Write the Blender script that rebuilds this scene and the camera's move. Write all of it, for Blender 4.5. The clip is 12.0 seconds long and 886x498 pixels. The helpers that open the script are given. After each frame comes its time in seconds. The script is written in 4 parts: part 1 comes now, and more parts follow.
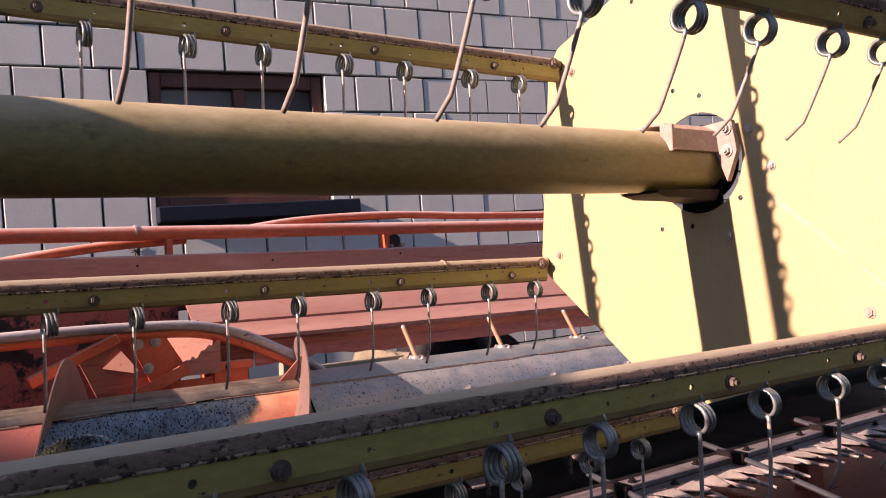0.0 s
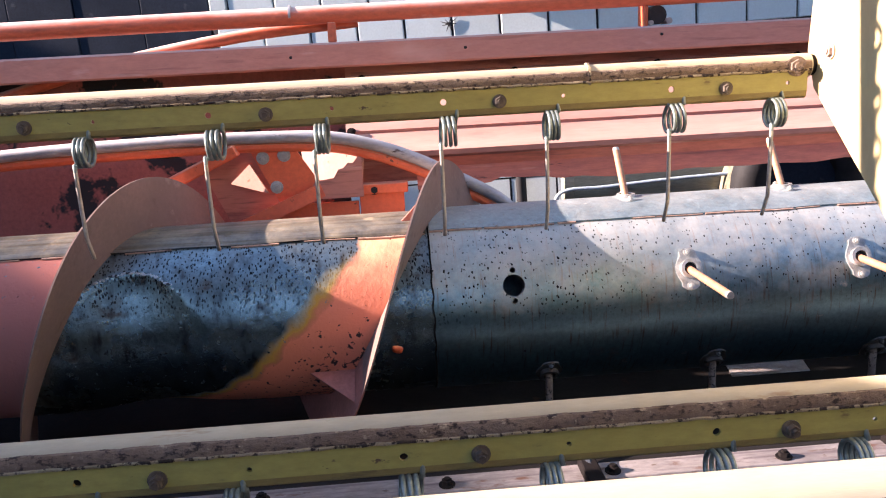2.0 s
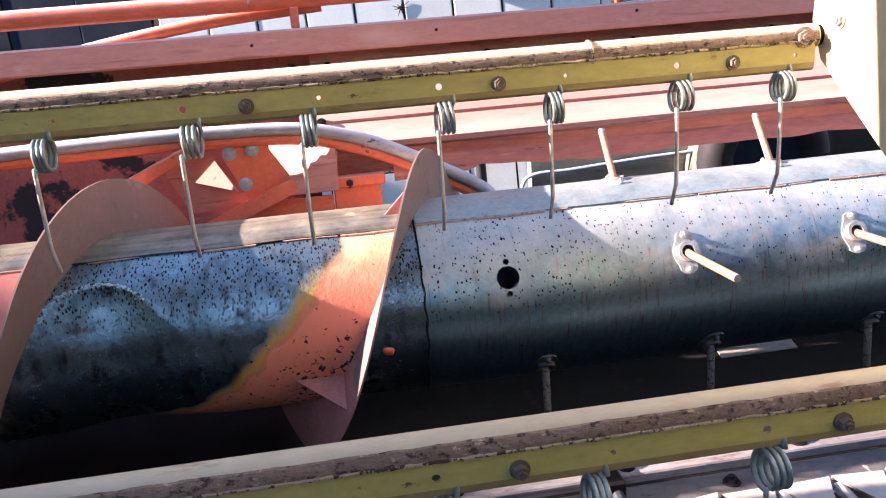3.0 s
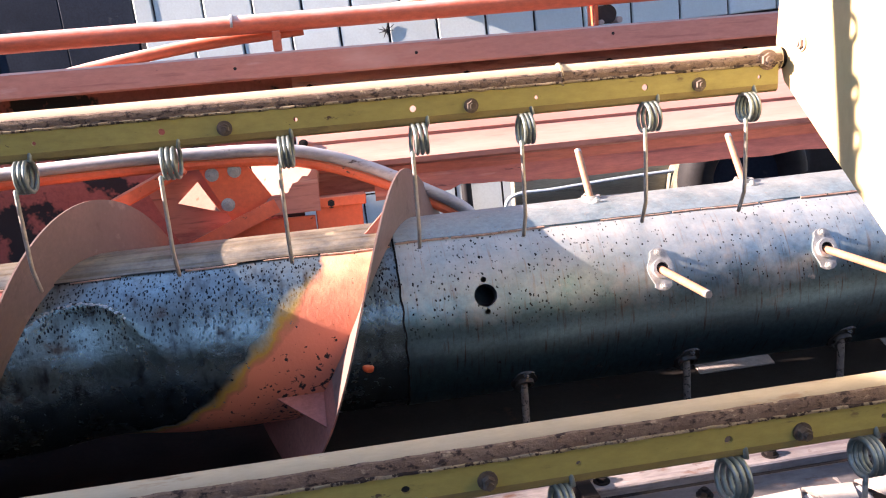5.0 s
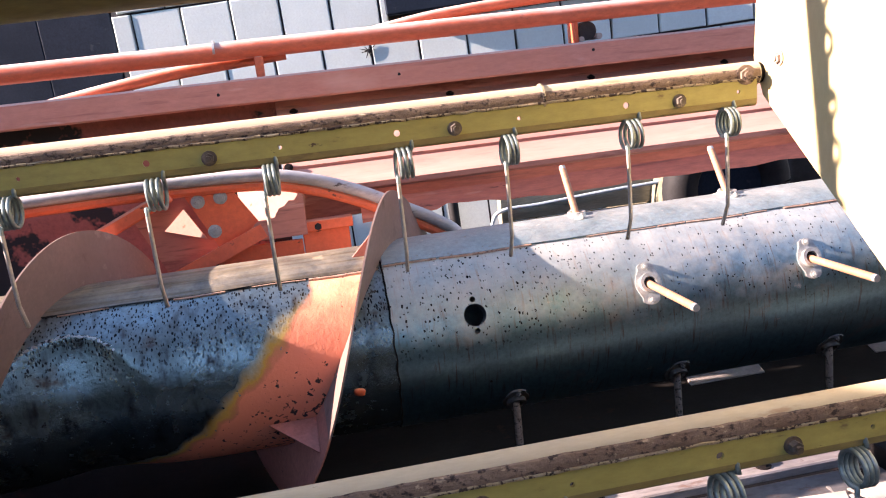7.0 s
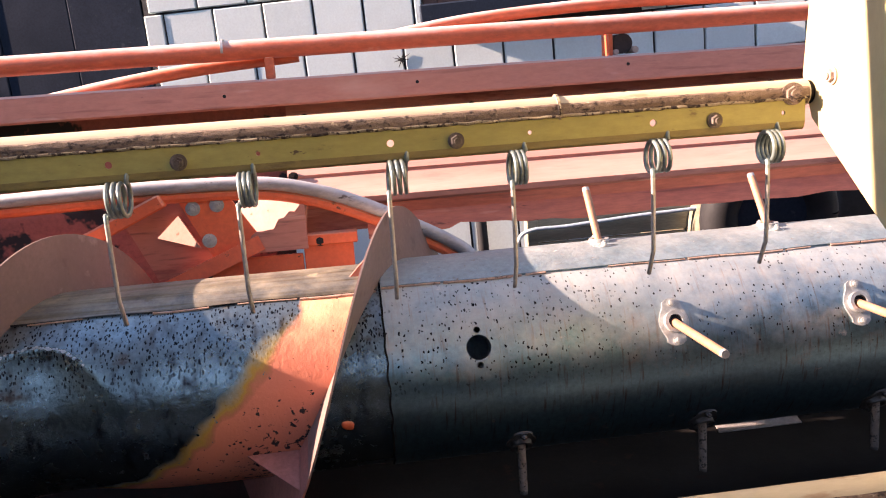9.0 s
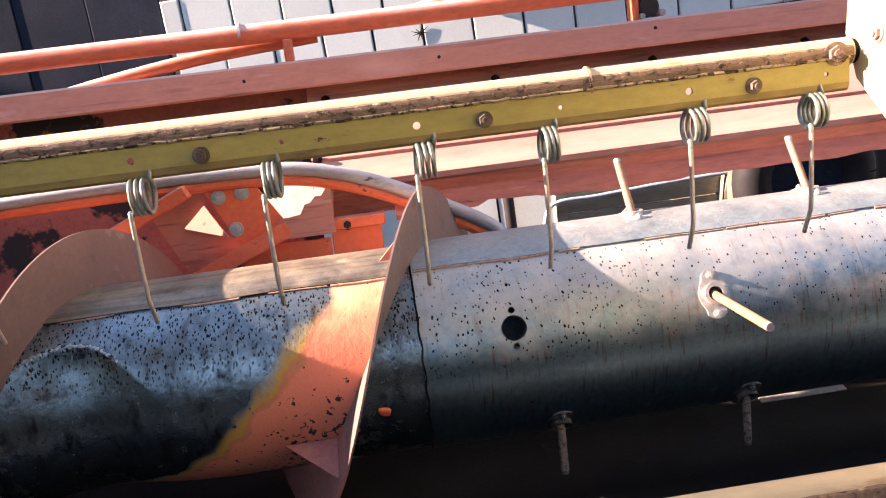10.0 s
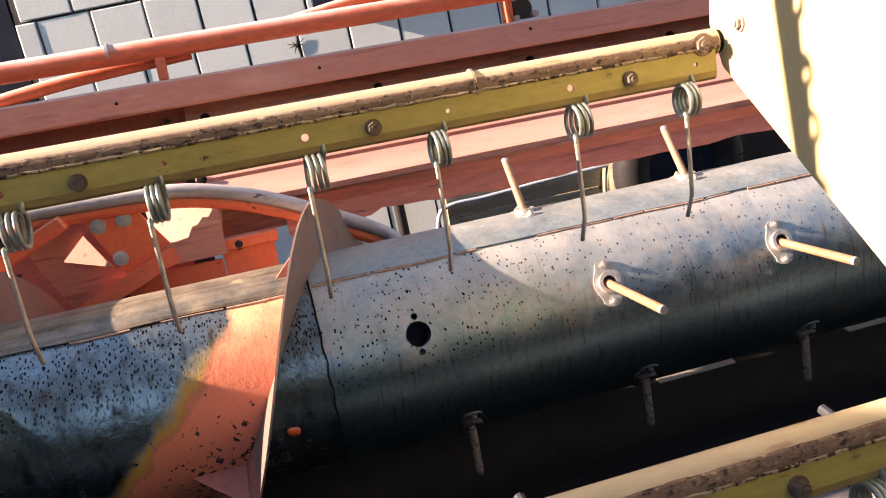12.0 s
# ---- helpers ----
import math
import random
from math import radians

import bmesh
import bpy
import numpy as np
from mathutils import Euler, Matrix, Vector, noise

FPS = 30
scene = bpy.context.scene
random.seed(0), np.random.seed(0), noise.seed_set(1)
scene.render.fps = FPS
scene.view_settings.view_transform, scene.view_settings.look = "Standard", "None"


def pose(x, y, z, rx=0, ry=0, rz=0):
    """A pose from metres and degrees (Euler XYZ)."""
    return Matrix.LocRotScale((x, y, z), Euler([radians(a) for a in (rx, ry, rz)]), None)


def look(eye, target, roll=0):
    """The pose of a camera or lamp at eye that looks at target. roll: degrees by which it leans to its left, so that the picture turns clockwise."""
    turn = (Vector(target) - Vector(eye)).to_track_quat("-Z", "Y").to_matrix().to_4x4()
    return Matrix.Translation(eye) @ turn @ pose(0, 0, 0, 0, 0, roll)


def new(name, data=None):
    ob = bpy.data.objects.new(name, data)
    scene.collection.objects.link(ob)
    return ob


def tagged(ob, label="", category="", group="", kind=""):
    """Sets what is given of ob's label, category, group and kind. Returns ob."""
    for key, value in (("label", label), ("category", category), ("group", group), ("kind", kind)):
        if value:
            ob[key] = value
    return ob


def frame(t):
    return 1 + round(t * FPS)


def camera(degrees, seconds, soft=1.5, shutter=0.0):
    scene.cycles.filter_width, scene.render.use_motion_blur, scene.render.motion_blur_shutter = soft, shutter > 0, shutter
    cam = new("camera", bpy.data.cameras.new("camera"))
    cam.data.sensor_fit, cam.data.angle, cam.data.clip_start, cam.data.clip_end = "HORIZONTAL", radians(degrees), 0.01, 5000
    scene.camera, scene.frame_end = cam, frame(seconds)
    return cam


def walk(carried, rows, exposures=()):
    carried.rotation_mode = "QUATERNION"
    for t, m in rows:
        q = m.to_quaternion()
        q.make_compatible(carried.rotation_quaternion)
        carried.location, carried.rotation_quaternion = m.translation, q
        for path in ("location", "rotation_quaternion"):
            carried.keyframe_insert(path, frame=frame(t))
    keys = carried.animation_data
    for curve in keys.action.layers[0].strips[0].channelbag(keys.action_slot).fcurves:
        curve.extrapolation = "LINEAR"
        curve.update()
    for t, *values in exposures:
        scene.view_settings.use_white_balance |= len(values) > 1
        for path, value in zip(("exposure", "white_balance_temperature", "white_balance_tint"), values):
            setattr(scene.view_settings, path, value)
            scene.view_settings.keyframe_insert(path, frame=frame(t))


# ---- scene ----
cam = camera(56.8, 12.0, soft=1.1)
PATH = [
    (0, (-0.895, -1.429, 1.242), (0.259, 0.205, 1.275), -2.6),
    (0.1, (-0.841, -1.426, 1.248), (0.275, 0.234, 1.265), -2.7),
    (0.2, (-0.788, -1.424, 1.254), (0.298, 0.256, 1.26), -2.9),
    (0.3, (-0.737, -1.42, 1.26), (0.318, 0.281, 1.252), -3.1),
    (0.4, (-0.686, -1.418, 1.266), (0.333, 0.304, 1.236), -3.3),
    (0.5, (-0.638, -1.414, 1.272), (0.347, 0.325, 1.216), -3.4),
    (0.7, (-0.541, -1.363, 1.269), (0.399, 0.399, 1.171), -2.8),
    (0.9, (-0.448, -1.26, 1.283), (0.372, 0.562, 1.185), -1.6),
    (1, (-0.422, -1.214, 1.286), (0.299, 0.648, 1.181), -2.5),
    (1.2, (-0.372, -1.123, 1.302), (0.202, 0.784, 1.113), -4.7),
    (1.3, (-0.344, -1.087, 1.308), (0.192, 0.827, 1.08), -5.0),
    (1.5, (-0.275, -1.056, 1.302), (0.149, 0.878, 1.02), -2.5),
    (1.6, (-0.243, -1.049, 1.293), (0.121, 0.888, 0.953), -1.3),
    (1.8, (-0.177, -1.047, 1.287), (0.031, 0.892, 0.843), -1.1),
    (2, (-0.15, -1.062, 1.281), (-0.037, 0.875, 0.794), -3.0),
    (2.2, (-0.156, -1.055, 1.283), (-0.025, 0.874, 0.769), -4.4),
    (2.5, (-0.179, -1.015, 1.288), (0.017, 0.904, 0.758), -4.9),
    (2.7, (-0.204, -0.992, 1.284), (0.025, 0.924, 0.759), -4.5),
    (3, (-0.211, -0.984, 1.278), (0.03, 0.93, 0.752), -4.6),
    (5, (-0.195, -1.008, 1.279), (0.074, 0.915, 0.799), -4.7),
    (5.5, (-0.194, -1.008, 1.284), (0.11, 0.909, 0.803), -5.2),
    (6, (-0.194, -1.009, 1.288), (0.114, 0.913, 0.827), -5.8),
    (6.5, (-0.195, -1.011, 1.287), (0.107, 0.915, 0.84), -5.8),
    (7, (-0.193, -1.009, 1.289), (0.108, 0.917, 0.841), -6.2),
    (8.8, (-0.15, -0.93, 1.274), (0.152, 0.998, 0.834), -7.1),
    (8.9, (-0.134, -0.922, 1.278), (0.121, 1.017, 0.861), -5.4),
    (9, (-0.128, -0.903, 1.273), (0.087, 1.044, 0.866), -4.0),
    (9.2, (-0.078, -0.888, 1.285), (-0.018, 1.063, 0.849), -3.9),
    (9.5, (-0.067, -0.884, 1.281), (-0.036, 1.062, 0.821), -5.0),
    (9.7, (-0.081, -0.883, 1.289), (-0.004, 1.061, 0.824), -6.0),
    (10, (-0.131, -0.875, 1.281), (0.014, 1.064, 0.813), -6.8),
    (10.2, (-0.144, -0.872, 1.276), (0.032, 1.063, 0.802), -7.4),
    (10.5, (-0.16, -0.859, 1.28), (0.061, 1.064, 0.778), -7.6),
    (10.8, (-0.158, -0.849, 1.284), (0.104, 1.06, 0.747), -7.7),
    (11, (-0.146, -0.844, 1.277), (0.14, 1.06, 0.739), -7.8),
    (11.3, (-0.15, -0.852, 1.272), (0.205, 1.043, 0.738), -8.3),
    (11.5, (-0.141, -0.856, 1.278), (0.221, 1.036, 0.741), -8.8),
    (12, (-0.137, -0.869, 1.28), (0.266, 1.029, 0.795), -9.6),
]
walk(cam, [(t, look(eye, target, roll)) for t, eye, target, roll in PATH],
     [(0, 1.12, 7900, 44), (0.7, 1.14, 7900, 44), (1.2, 1.40, 7700, 37), (1.8, 2.22, 7050, 26), (2.6, 2.68, 6700, 25), (3.2, 2.76, 6700, 25), (5, 2.62, 7050, 26), (7, 2.56, 7050, 26), (9, 2.44, 7800, 30), (10.5, 2.76, 8200, 31), (12, 2.29, 8500, 27)])

# ---- world, sun and sky ----
SUN = Vector((-1.0, 0.052, 0.42)).normalized()      # towards the sun
world = bpy.data.worlds.new("sky")
scene.world = world
world.use_nodes = True
wn = world.node_tree.nodes
sky = wn.new("ShaderNodeTexSky")
sky.sky_type = "NISHITA"
sky.sun_disc = False
sky.ozone_density, sky.dust_density, sky.air_density = 2.1, 0.0, 1.0
sky.sun_elevation = math.asin(SUN.z)
sky.sun_rotation = math.atan2(SUN.x, SUN.y)
wn["Background"].inputs["Strength"].default_value = 0.086
world.node_tree.links.new(sky.outputs[0], wn["Background"].inputs["Color"])
sun_data = bpy.data.lights.new("sun", "SUN")
sun_data.energy, sun_data.angle, sun_data.color = 5.0, radians(0.5), (1.0, 0.86, 0.74)
sun = new("sun", sun_data)
sun.matrix_world = look(SUN * 30, (0, 0, 0))


# ---- materials ----
def mat(name, base, dark=None, scale=6.0, rough=0.6, metal=0.0, spots=(), bump=0.15, grain=120.0, stretch=(1, 1, 1), rand=0.0, dust=None, mottle=0.55, dust_from=0.75, dust_most=1.0, dust_noise=18.0, dots=(), patch=0.40, spec=0.5, streaks=(), dot_stretch=(1, 1, 1), dots_above=None):
    """A painted or bare surface: two tones in large patches, fine grain, and layers of spots (colour, scale, amount, softness, roughness, metal)."""
    m = bpy.data.materials.new(name)
    m.use_nodes = True
    nt, nodes = m.node_tree, m.node_tree.nodes
    link = nt.links.new
    p = nodes["Principled BSDF"]
    tc = nodes.new("ShaderNodeTexCoord")
    mp = nodes.new("ShaderNodeMapping")
    mp.inputs["Scale"].default_value = stretch
    link(tc.outputs["Object"], mp.inputs["Vector"])
    vec = mp.outputs["Vector"]
    if rand:
        info = nodes.new("ShaderNodeObjectInfo")
        add = nodes.new("ShaderNodeVectorMath")
        add.operation = "MULTIPLY_ADD"
        link(info.outputs["Random"], add.inputs[0])
        add.inputs[1].default_value = (37, 51, 23)
        link(vec, add.inputs[2])
        vec = add.outputs[0]

    def noise_at(s, detail=6.0, roughness=0.6):
        n = nodes.new("ShaderNodeTexNoise")
        n.inputs["Scale"].default_value, n.inputs["Detail"].default_value, n.inputs["Roughness"].default_value = s, detail, roughness
        link(vec, n.inputs["Vector"])
        return n.outputs["Fac"]

    def ramp(fac, lo, hi):
        r = nodes.new("ShaderNodeMapRange")
        r.inputs["From Min"].default_value, r.inputs["From Max"].default_value = lo, hi
        link(fac, r.inputs["Value"])
        return r.outputs["Result"]

    def mix(fac, a, b):
        x = nodes.new("ShaderNodeMix")
        x.data_type = "RGBA"
        if isinstance(fac, float):
            x.inputs["Factor"].default_value = fac
        else:
            link(fac, x.inputs["Factor"])
        for sock, v in ((x.inputs[6], a), (x.inputs[7], b)):
            if isinstance(v, tuple):
                sock.default_value = (*v, 1)
            else:
                link(v, sock)
        return x.outputs[2]

    def blend(fac, a, b):
        x = nodes.new("ShaderNodeMix")
        link(fac, x.inputs["Factor"])
        for sock, v in ((x.inputs[2], a), (x.inputs[3], b)):
            if isinstance(v, float):
                sock.default_value = v
            else:
                link(v, sock)
        return x.outputs[0]

    dark = dark or tuple(c * 0.7 for c in base)
    big = noise_at(scale)
    colour = mix(ramp(big, 0.35, 0.68), base, dark)
    fine = noise_at(grain, 4.0, 0.7)
    colour = mix(ramp(fine, 0.3, 0.95), colour, tuple(c * mottle for c in dark))
    if rand:
        lift = nodes.new("ShaderNodeMapRange")
        lift.inputs["To Min"].default_value, lift.inputs["To Max"].default_value = 1 - rand, 1 + rand
        link(info.outputs["Random"], lift.inputs["Value"])
        hsv = nodes.new("ShaderNodeHueSaturation")
        link(lift.outputs["Result"], hsv.inputs["Value"])
        link(colour, hsv.inputs["Color"])
        colour = hsv.outputs["Color"]
    m_out = metal
    rr = nodes.new("ShaderNodeMapRange")
    rr.inputs["To Min"].default_value, rr.inputs["To Max"].default_value = rough * 0.8, min(1.0, rough * 1.2)
    link(big, rr.inputs["Value"])
    r_out = rr.outputs["Result"]
    for col, s, amount, soft, ro, me in spots:
        f = ramp(noise_at(s, 5.0, 0.65), 1 - amount, 1 - amount + soft)
        colour = mix(f, colour, col)
        r_out = blend(f, r_out, float(ro))
        m_out = blend(f, m_out, float(me))
    for col, across, along, amount in streaks:
        # thin runs and scratches round the tube; shadow bands on the knife ledger
        sm = nodes.new("ShaderNodeMapping")
        sm.inputs["Scale"].default_value = (across, along, along)
        link(tc.outputs["Object"], sm.inputs["Vector"])
        sn = nodes.new("ShaderNodeTexNoise")
        sn.inputs["Scale"].default_value, sn.inputs["Detail"].default_value = 1.0, 5.0
        link(sm.outputs["Vector"], sn.inputs["Vector"])
        f = ramp(sn.outputs["Fac"], 1 - amount, 1 - amount + 0.2)
        colour = mix(f, colour, col)
    if dust:
        # pale tone on what faces up: dust, plus sunlit rail top as colour
        geo = nodes.new("ShaderNodeNewGeometry")
        sep = nodes.new("ShaderNodeSeparateXYZ")
        link(geo.outputs["Normal"], sep.inputs[0])
        up = nodes.new("ShaderNodeMath")
        up.operation = "ADD"
        link(sep.outputs["Z"], up.inputs[0])
        link(ramp(noise_at(dust_noise, 6.0, 0.7), 0.1, 0.9), up.inputs[1])
        f = ramp(up.outputs[0], dust_from, dust_from + 0.8)
        if dust_most < 1:
            less = nodes.new("ShaderNodeMath")
            less.operation = "MULTIPLY"
            link(f, less.inputs[0])
            less.inputs[1].default_value = dust_most
            f = less.outputs[0]
            if not isinstance(m_out, float):
                m_out = blend(f, m_out, 0.0)
        colour = mix(f, colour, dust)
        r_out = blend(f, r_out, 0.9)
    for col, s, share, size, *upto in dots:
        # round pits: some cells of a Voronoi pattern, more of them in patches
        vo = nodes.new("ShaderNodeTexVoronoi")
        vo.inputs["Scale"].default_value = s
        vo.inputs["Randomness"].default_value = 1.0
        warp = nodes.new("ShaderNodeTexNoise")
        warp.inputs["Scale"].default_value, warp.inputs["Detail"].default_value = s * 1.3, 3.0
        link(vec, warp.inputs["Vector"])
        bend = nodes.new("ShaderNodeVectorMath")
        bend.operation = "MULTIPLY_ADD"
        longer = nodes.new("ShaderNodeVectorMath")
        longer.operation = "MULTIPLY"
        link(vec, longer.inputs[0])
        longer.inputs[1].default_value = dot_stretch
        link(warp.outputs["Color"], bend.inputs[0])
        bend.inputs[1].default_value = (0.9 / s, 0.9 / s, 0.9 / s)
        link(longer.outputs[0], bend.inputs[2])
        link(bend.outputs[0], vo.inputs["Vector"])
        pick = nodes.new("ShaderNodeSeparateColor")
        link(vo.outputs["Color"], pick.inputs[0])
        near = ramp(vo.outputs["Distance"], size, size * 0.7)
        some = ramp(pick.outputs[0], 1 - share, 1 - share + 0.02)
        where = ramp(noise_at(5.0, 3.0, 0.5), patch, patch + 0.12)
        f = near
        limits = [some, where]
        if dots_above is not None:
            height = nodes.new("ShaderNodeSeparateXYZ")
            link(tc.outputs["Object"], height.inputs[0])
            limits.append(ramp(height.outputs["Z"], dots_above, dots_above + 0.04))
        if upto:
            where_x = nodes.new("ShaderNodeSeparateXYZ")
            link(tc.outputs["Object"], where_x.inputs[0])
            limits.append(ramp(where_x.outputs["X"], upto[0], upto[0] - 0.15))
        for other in limits:
            mu = nodes.new("ShaderNodeMath")
            mu.operation = "MULTIPLY"
            link(f, mu.inputs[0])
            link(other, mu.inputs[1])
            f = mu.outputs[0]
        colour = mix(f, colour, col)
        r_out = blend(f, r_out, 0.35)
    p.inputs["Specular IOR Level"].default_value = spec
    link(colour, p.inputs["Base Color"])
    link(r_out, p.inputs["Roughness"])
    if isinstance(m_out, float):
        p.inputs["Metallic"].default_value = m_out
    else:
        link(m_out, p.inputs["Metallic"])
    if bump:
        b = nodes.new("ShaderNodeBump")
        b.inputs["Strength"].default_value, b.inputs["Distance"].default_value = bump, 0.002
        link(fine, b.inputs["Height"])
        link(b.outputs["Normal"], p.inputs["Normal"])
    return m


RUST = (0.12, 0.055, 0.035)
LIME = mat("lime_paint", (0.41, 0.37, 0.115), (0.345, 0.31, 0.095), 9, 0.5, spots=[((0.16, 0.115, 0.06), 60, 0.36, 0.1, 0.85, 0.0), ((0.50, 0.44, 0.20), 20, 0.36, 0.1, 0.6, 0.0), ((0.10, 0.07, 0.045), 110, 0.33, 0.04, 0.85, 0.0)], mottle=0.7, stretch=(0.4, 1, 1))
LIME_PALE = mat("faded_lime_paint", (0.52, 0.435, 0.235), (0.475, 0.395, 0.21), 3, 0.6, spots=[((0.3, 0.22, 0.1), 60, 0.27, 0.05, 0.85, 0.0), ((0.55, 0.49, 0.29), 2.5, 0.40, 0.1, 0.6, 0.0), ((0.60, 0.55, 0.38), 9, 0.30, 0.08, 0.6, 0.0)], mottle=0.88, bump=0.05, stretch=(1, 1, 0.4))
LIME_DARKER = mat("darker_lime_paint", (0.36, 0.29, 0.10), (0.25, 0.19, 0.08), 12, 0.6, spots=[((0.10, 0.07, 0.05), 40, 0.42, 0.1, 0.85, 0.0)], stretch=(0.3, 1, 1))
LIME_TUBE = mat("dull_lime_paint", (0.30, 0.27, 0.10), (0.22, 0.19, 0.08), 3, 0.38, spots=[((0.13, 0.085, 0.055), 22, 0.36, 0.12, 0.8, 0.0), ((0.14, 0.10, 0.06), 60, 0.33, 0.05, 0.8, 0.0)], stretch=(0.5, 1, 1), dust=(0.54, 0.49, 0.32))
BAR_TOP = mat("worn_bar_paint", (0.51, 0.46, 0.335), (0.455, 0.40, 0.285), 5, 0.55, spots=[(RUST, 50, 0.31, 0.04, 0.9, 0.0), ((0.36, 0.26, 0.17), 30, 0.36, 0.06, 0.8, 0.0)], stretch=(0.25, 1, 1), mottle=0.8)
BAR_RUST = mat("rusty_bar", (0.28, 0.205, 0.155), (0.18, 0.125, 0.095), 25, 0.9, spots=[((0.40, 0.32, 0.23), 120, 0.40, 0.06, 0.9, 0.0), ((0.04, 0.028, 0.026), 130, 0.46, 0.08, 0.9, 0.0)], bump=1.0, grain=260, stretch=(0.6, 1, 1))
STRIP_RED = mat("creased_red_strip", (0.64, 0.18, 0.115), (0.52, 0.13, 0.085), 8, 0.55, spots=[((0.10, 0.04, 0.035), 30, 0.36, 0.05, 0.85, 0.0), ((0.62, 0.30, 0.22), 12, 0.37, 0.1, 0.7, 0.0)], stretch=(0.2, 1, 1), streaks=[((0.10, 0.04, 0.035), 3, 90, 0.39)])
CRUST = mat("pale_flaking_crust", (0.44, 0.37, 0.25), (0.31, 0.25, 0.17), 40, 0.9, spots=[((0.03, 0.02, 0.017), 110, 0.49, 0.05, 0.9, 0.0)], bump=0.9, grain=300)
# the pale top layer is dust and the rail's sunlit side in colour
RED = mat("faded_red_paint", (0.70, 0.16, 0.075), (0.58, 0.125, 0.065), 3, 0.5, spots=[((0.15, 0.07, 0.06), 40, 0.34, 0.05, 0.85, 0.0), ((0.60, 0.33, 0.25), 9, 0.36, 0.08, 0.7, 0.0)], dust=(0.66, 0.58, 0.54), dust_from=0.78, dust_most=0.95, stretch=(0.4, 1, 1))
BEAM = mat("dusty_red_beam_paint", (0.58, 0.265, 0.21), (0.49, 0.21, 0.165), 4, 0.6, spots=[((0.18, 0.09, 0.08), 50, 0.33, 0.05, 0.85, 0.0), ((0.62, 0.36, 0.30), 8, 0.42, 0.2, 0.7, 0.0), ((0.36, 0.11, 0.09), 20, 0.37, 0.08, 0.7, 0.0)], mottle=0.8, dust=(0.66, 0.50, 0.44), stretch=(0.3, 1, 1), streaks=[((0.24, 0.09, 0.075), 5, 80, 0.40), ((0.70, 0.50, 0.44), 9, 45, 0.36)])
MAROON = mat("dull_red_sheet", (0.48, 0.195, 0.15), (0.40, 0.155, 0.12), 6, 0.6, spots=[((0.14, 0.06, 0.05), 34, 0.35, 0.05, 0.85, 0.0), ((0.52, 0.27, 0.22), 14, 0.38, 0.1, 0.7, 0.0), ((0.25, 0.085, 0.07), 22, 0.41, 0.08, 0.7, 0.0)], mottle=0.75, dust=(0.52, 0.33, 0.275), dust_most=0.75, stretch=(0.22, 1, 1), streaks=[((0.15, 0.06, 0.052), 16, 160, 0.42), ((0.60, 0.36, 0.30), 6, 60, 0.38)])
ORANGE = mat("orange_red_paint", (0.76, 0.15, 0.06), (0.64, 0.115, 0.05), 6, 0.5, spots=[((0.10, 0.04, 0.03), 35, 0.35, 0.04, 0.8, 0.0), ((0.46, 0.08, 0.045), 14, 0.38, 0.2, 0.6, 0.0)], dust=(0.70, 0.36, 0.25), dust_most=0.8, mottle=0.75)
ORANGE_DIRTY = mat("scraped_dark_red_sheet", (0.42, 0.12, 0.095), (0.33, 0.095, 0.075), 6, 0.6, spots=[((0.015, 0.013, 0.015), 7, 0.49, 0.04, 0.7, 0.0)])
ZINC = mat("dull_zinc", (0.58, 0.59, 0.58), (0.42, 0.43, 0.42), 30, 0.42, 0.5, spots=[(RUST, 50, 0.36, 0.1, 0.8, 0.0)])
SPRING = mat("grey_green_spring_steel", (0.36, 0.43, 0.42), (0.20, 0.25, 0.245), 40, 0.36, 0.5, spots=[((0.08, 0.07, 0.06), 60, 0.37, 0.1, 0.7, 0.1)])
TINE_LEG = mat("pale_tine_leg", (0.55, 0.535, 0.50), (0.40, 0.37, 0.33), 40, 0.4, 0.3, spots=[((0.14, 0.11, 0.08), 70, 0.36, 0.1, 0.7, 0.0)])
WORN_PIPE = mat("scuffed_grey_pipe", (0.46, 0.46, 0.49), (0.30, 0.29, 0.30), 14, 0.45, 0.3, spots=[((0.5, 0.13, 0.06), 12, 0.36, 0.05, 0.55, 0.0), ((0.06, 0.05, 0.05), 60, 0.36, 0.05, 0.8, 0.0)], stretch=(0.4, 1, 1), dust=(0.62, 0.60, 0.60))
FINGER = mat("rusted_finger_rod", (0.50, 0.265, 0.155), (0.38, 0.18, 0.105), 20, 0.6, 0.1)
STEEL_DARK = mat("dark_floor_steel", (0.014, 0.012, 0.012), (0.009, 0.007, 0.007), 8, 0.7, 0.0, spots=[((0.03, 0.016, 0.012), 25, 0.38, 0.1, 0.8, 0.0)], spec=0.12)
KNIFE = mat("knife_steel", (0.34, 0.31, 0.29), (0.15, 0.125, 0.115), 30, 0.5, 0.3, spots=[(RUST, 40, 0.46, 0.1, 0.8, 0.0)], dust=(0.52, 0.46, 0.40), dust_from=0.9, rand=0.45)
WELD = mat("pinkish_weld_bead", (0.60, 0.44, 0.36), (0.36, 0.21, 0.15), 40, 0.7, 0.0, spots=[((0.10, 0.05, 0.03), 60, 0.40, 0.1, 0.8, 0.0)])
KNIFE_PLATE = mat("grey_worn_plate", (0.17, 0.16, 0.165), (0.085, 0.078, 0.08), 14, 0.5, 0.3, spots=[(RUST, 30, 0.42, 0.1, 0.8, 0.0), ((0.03, 0.028, 0.028), 18, 0.38, 0.05, 0.7, 0.0)], stretch=(0.5, 1, 1))
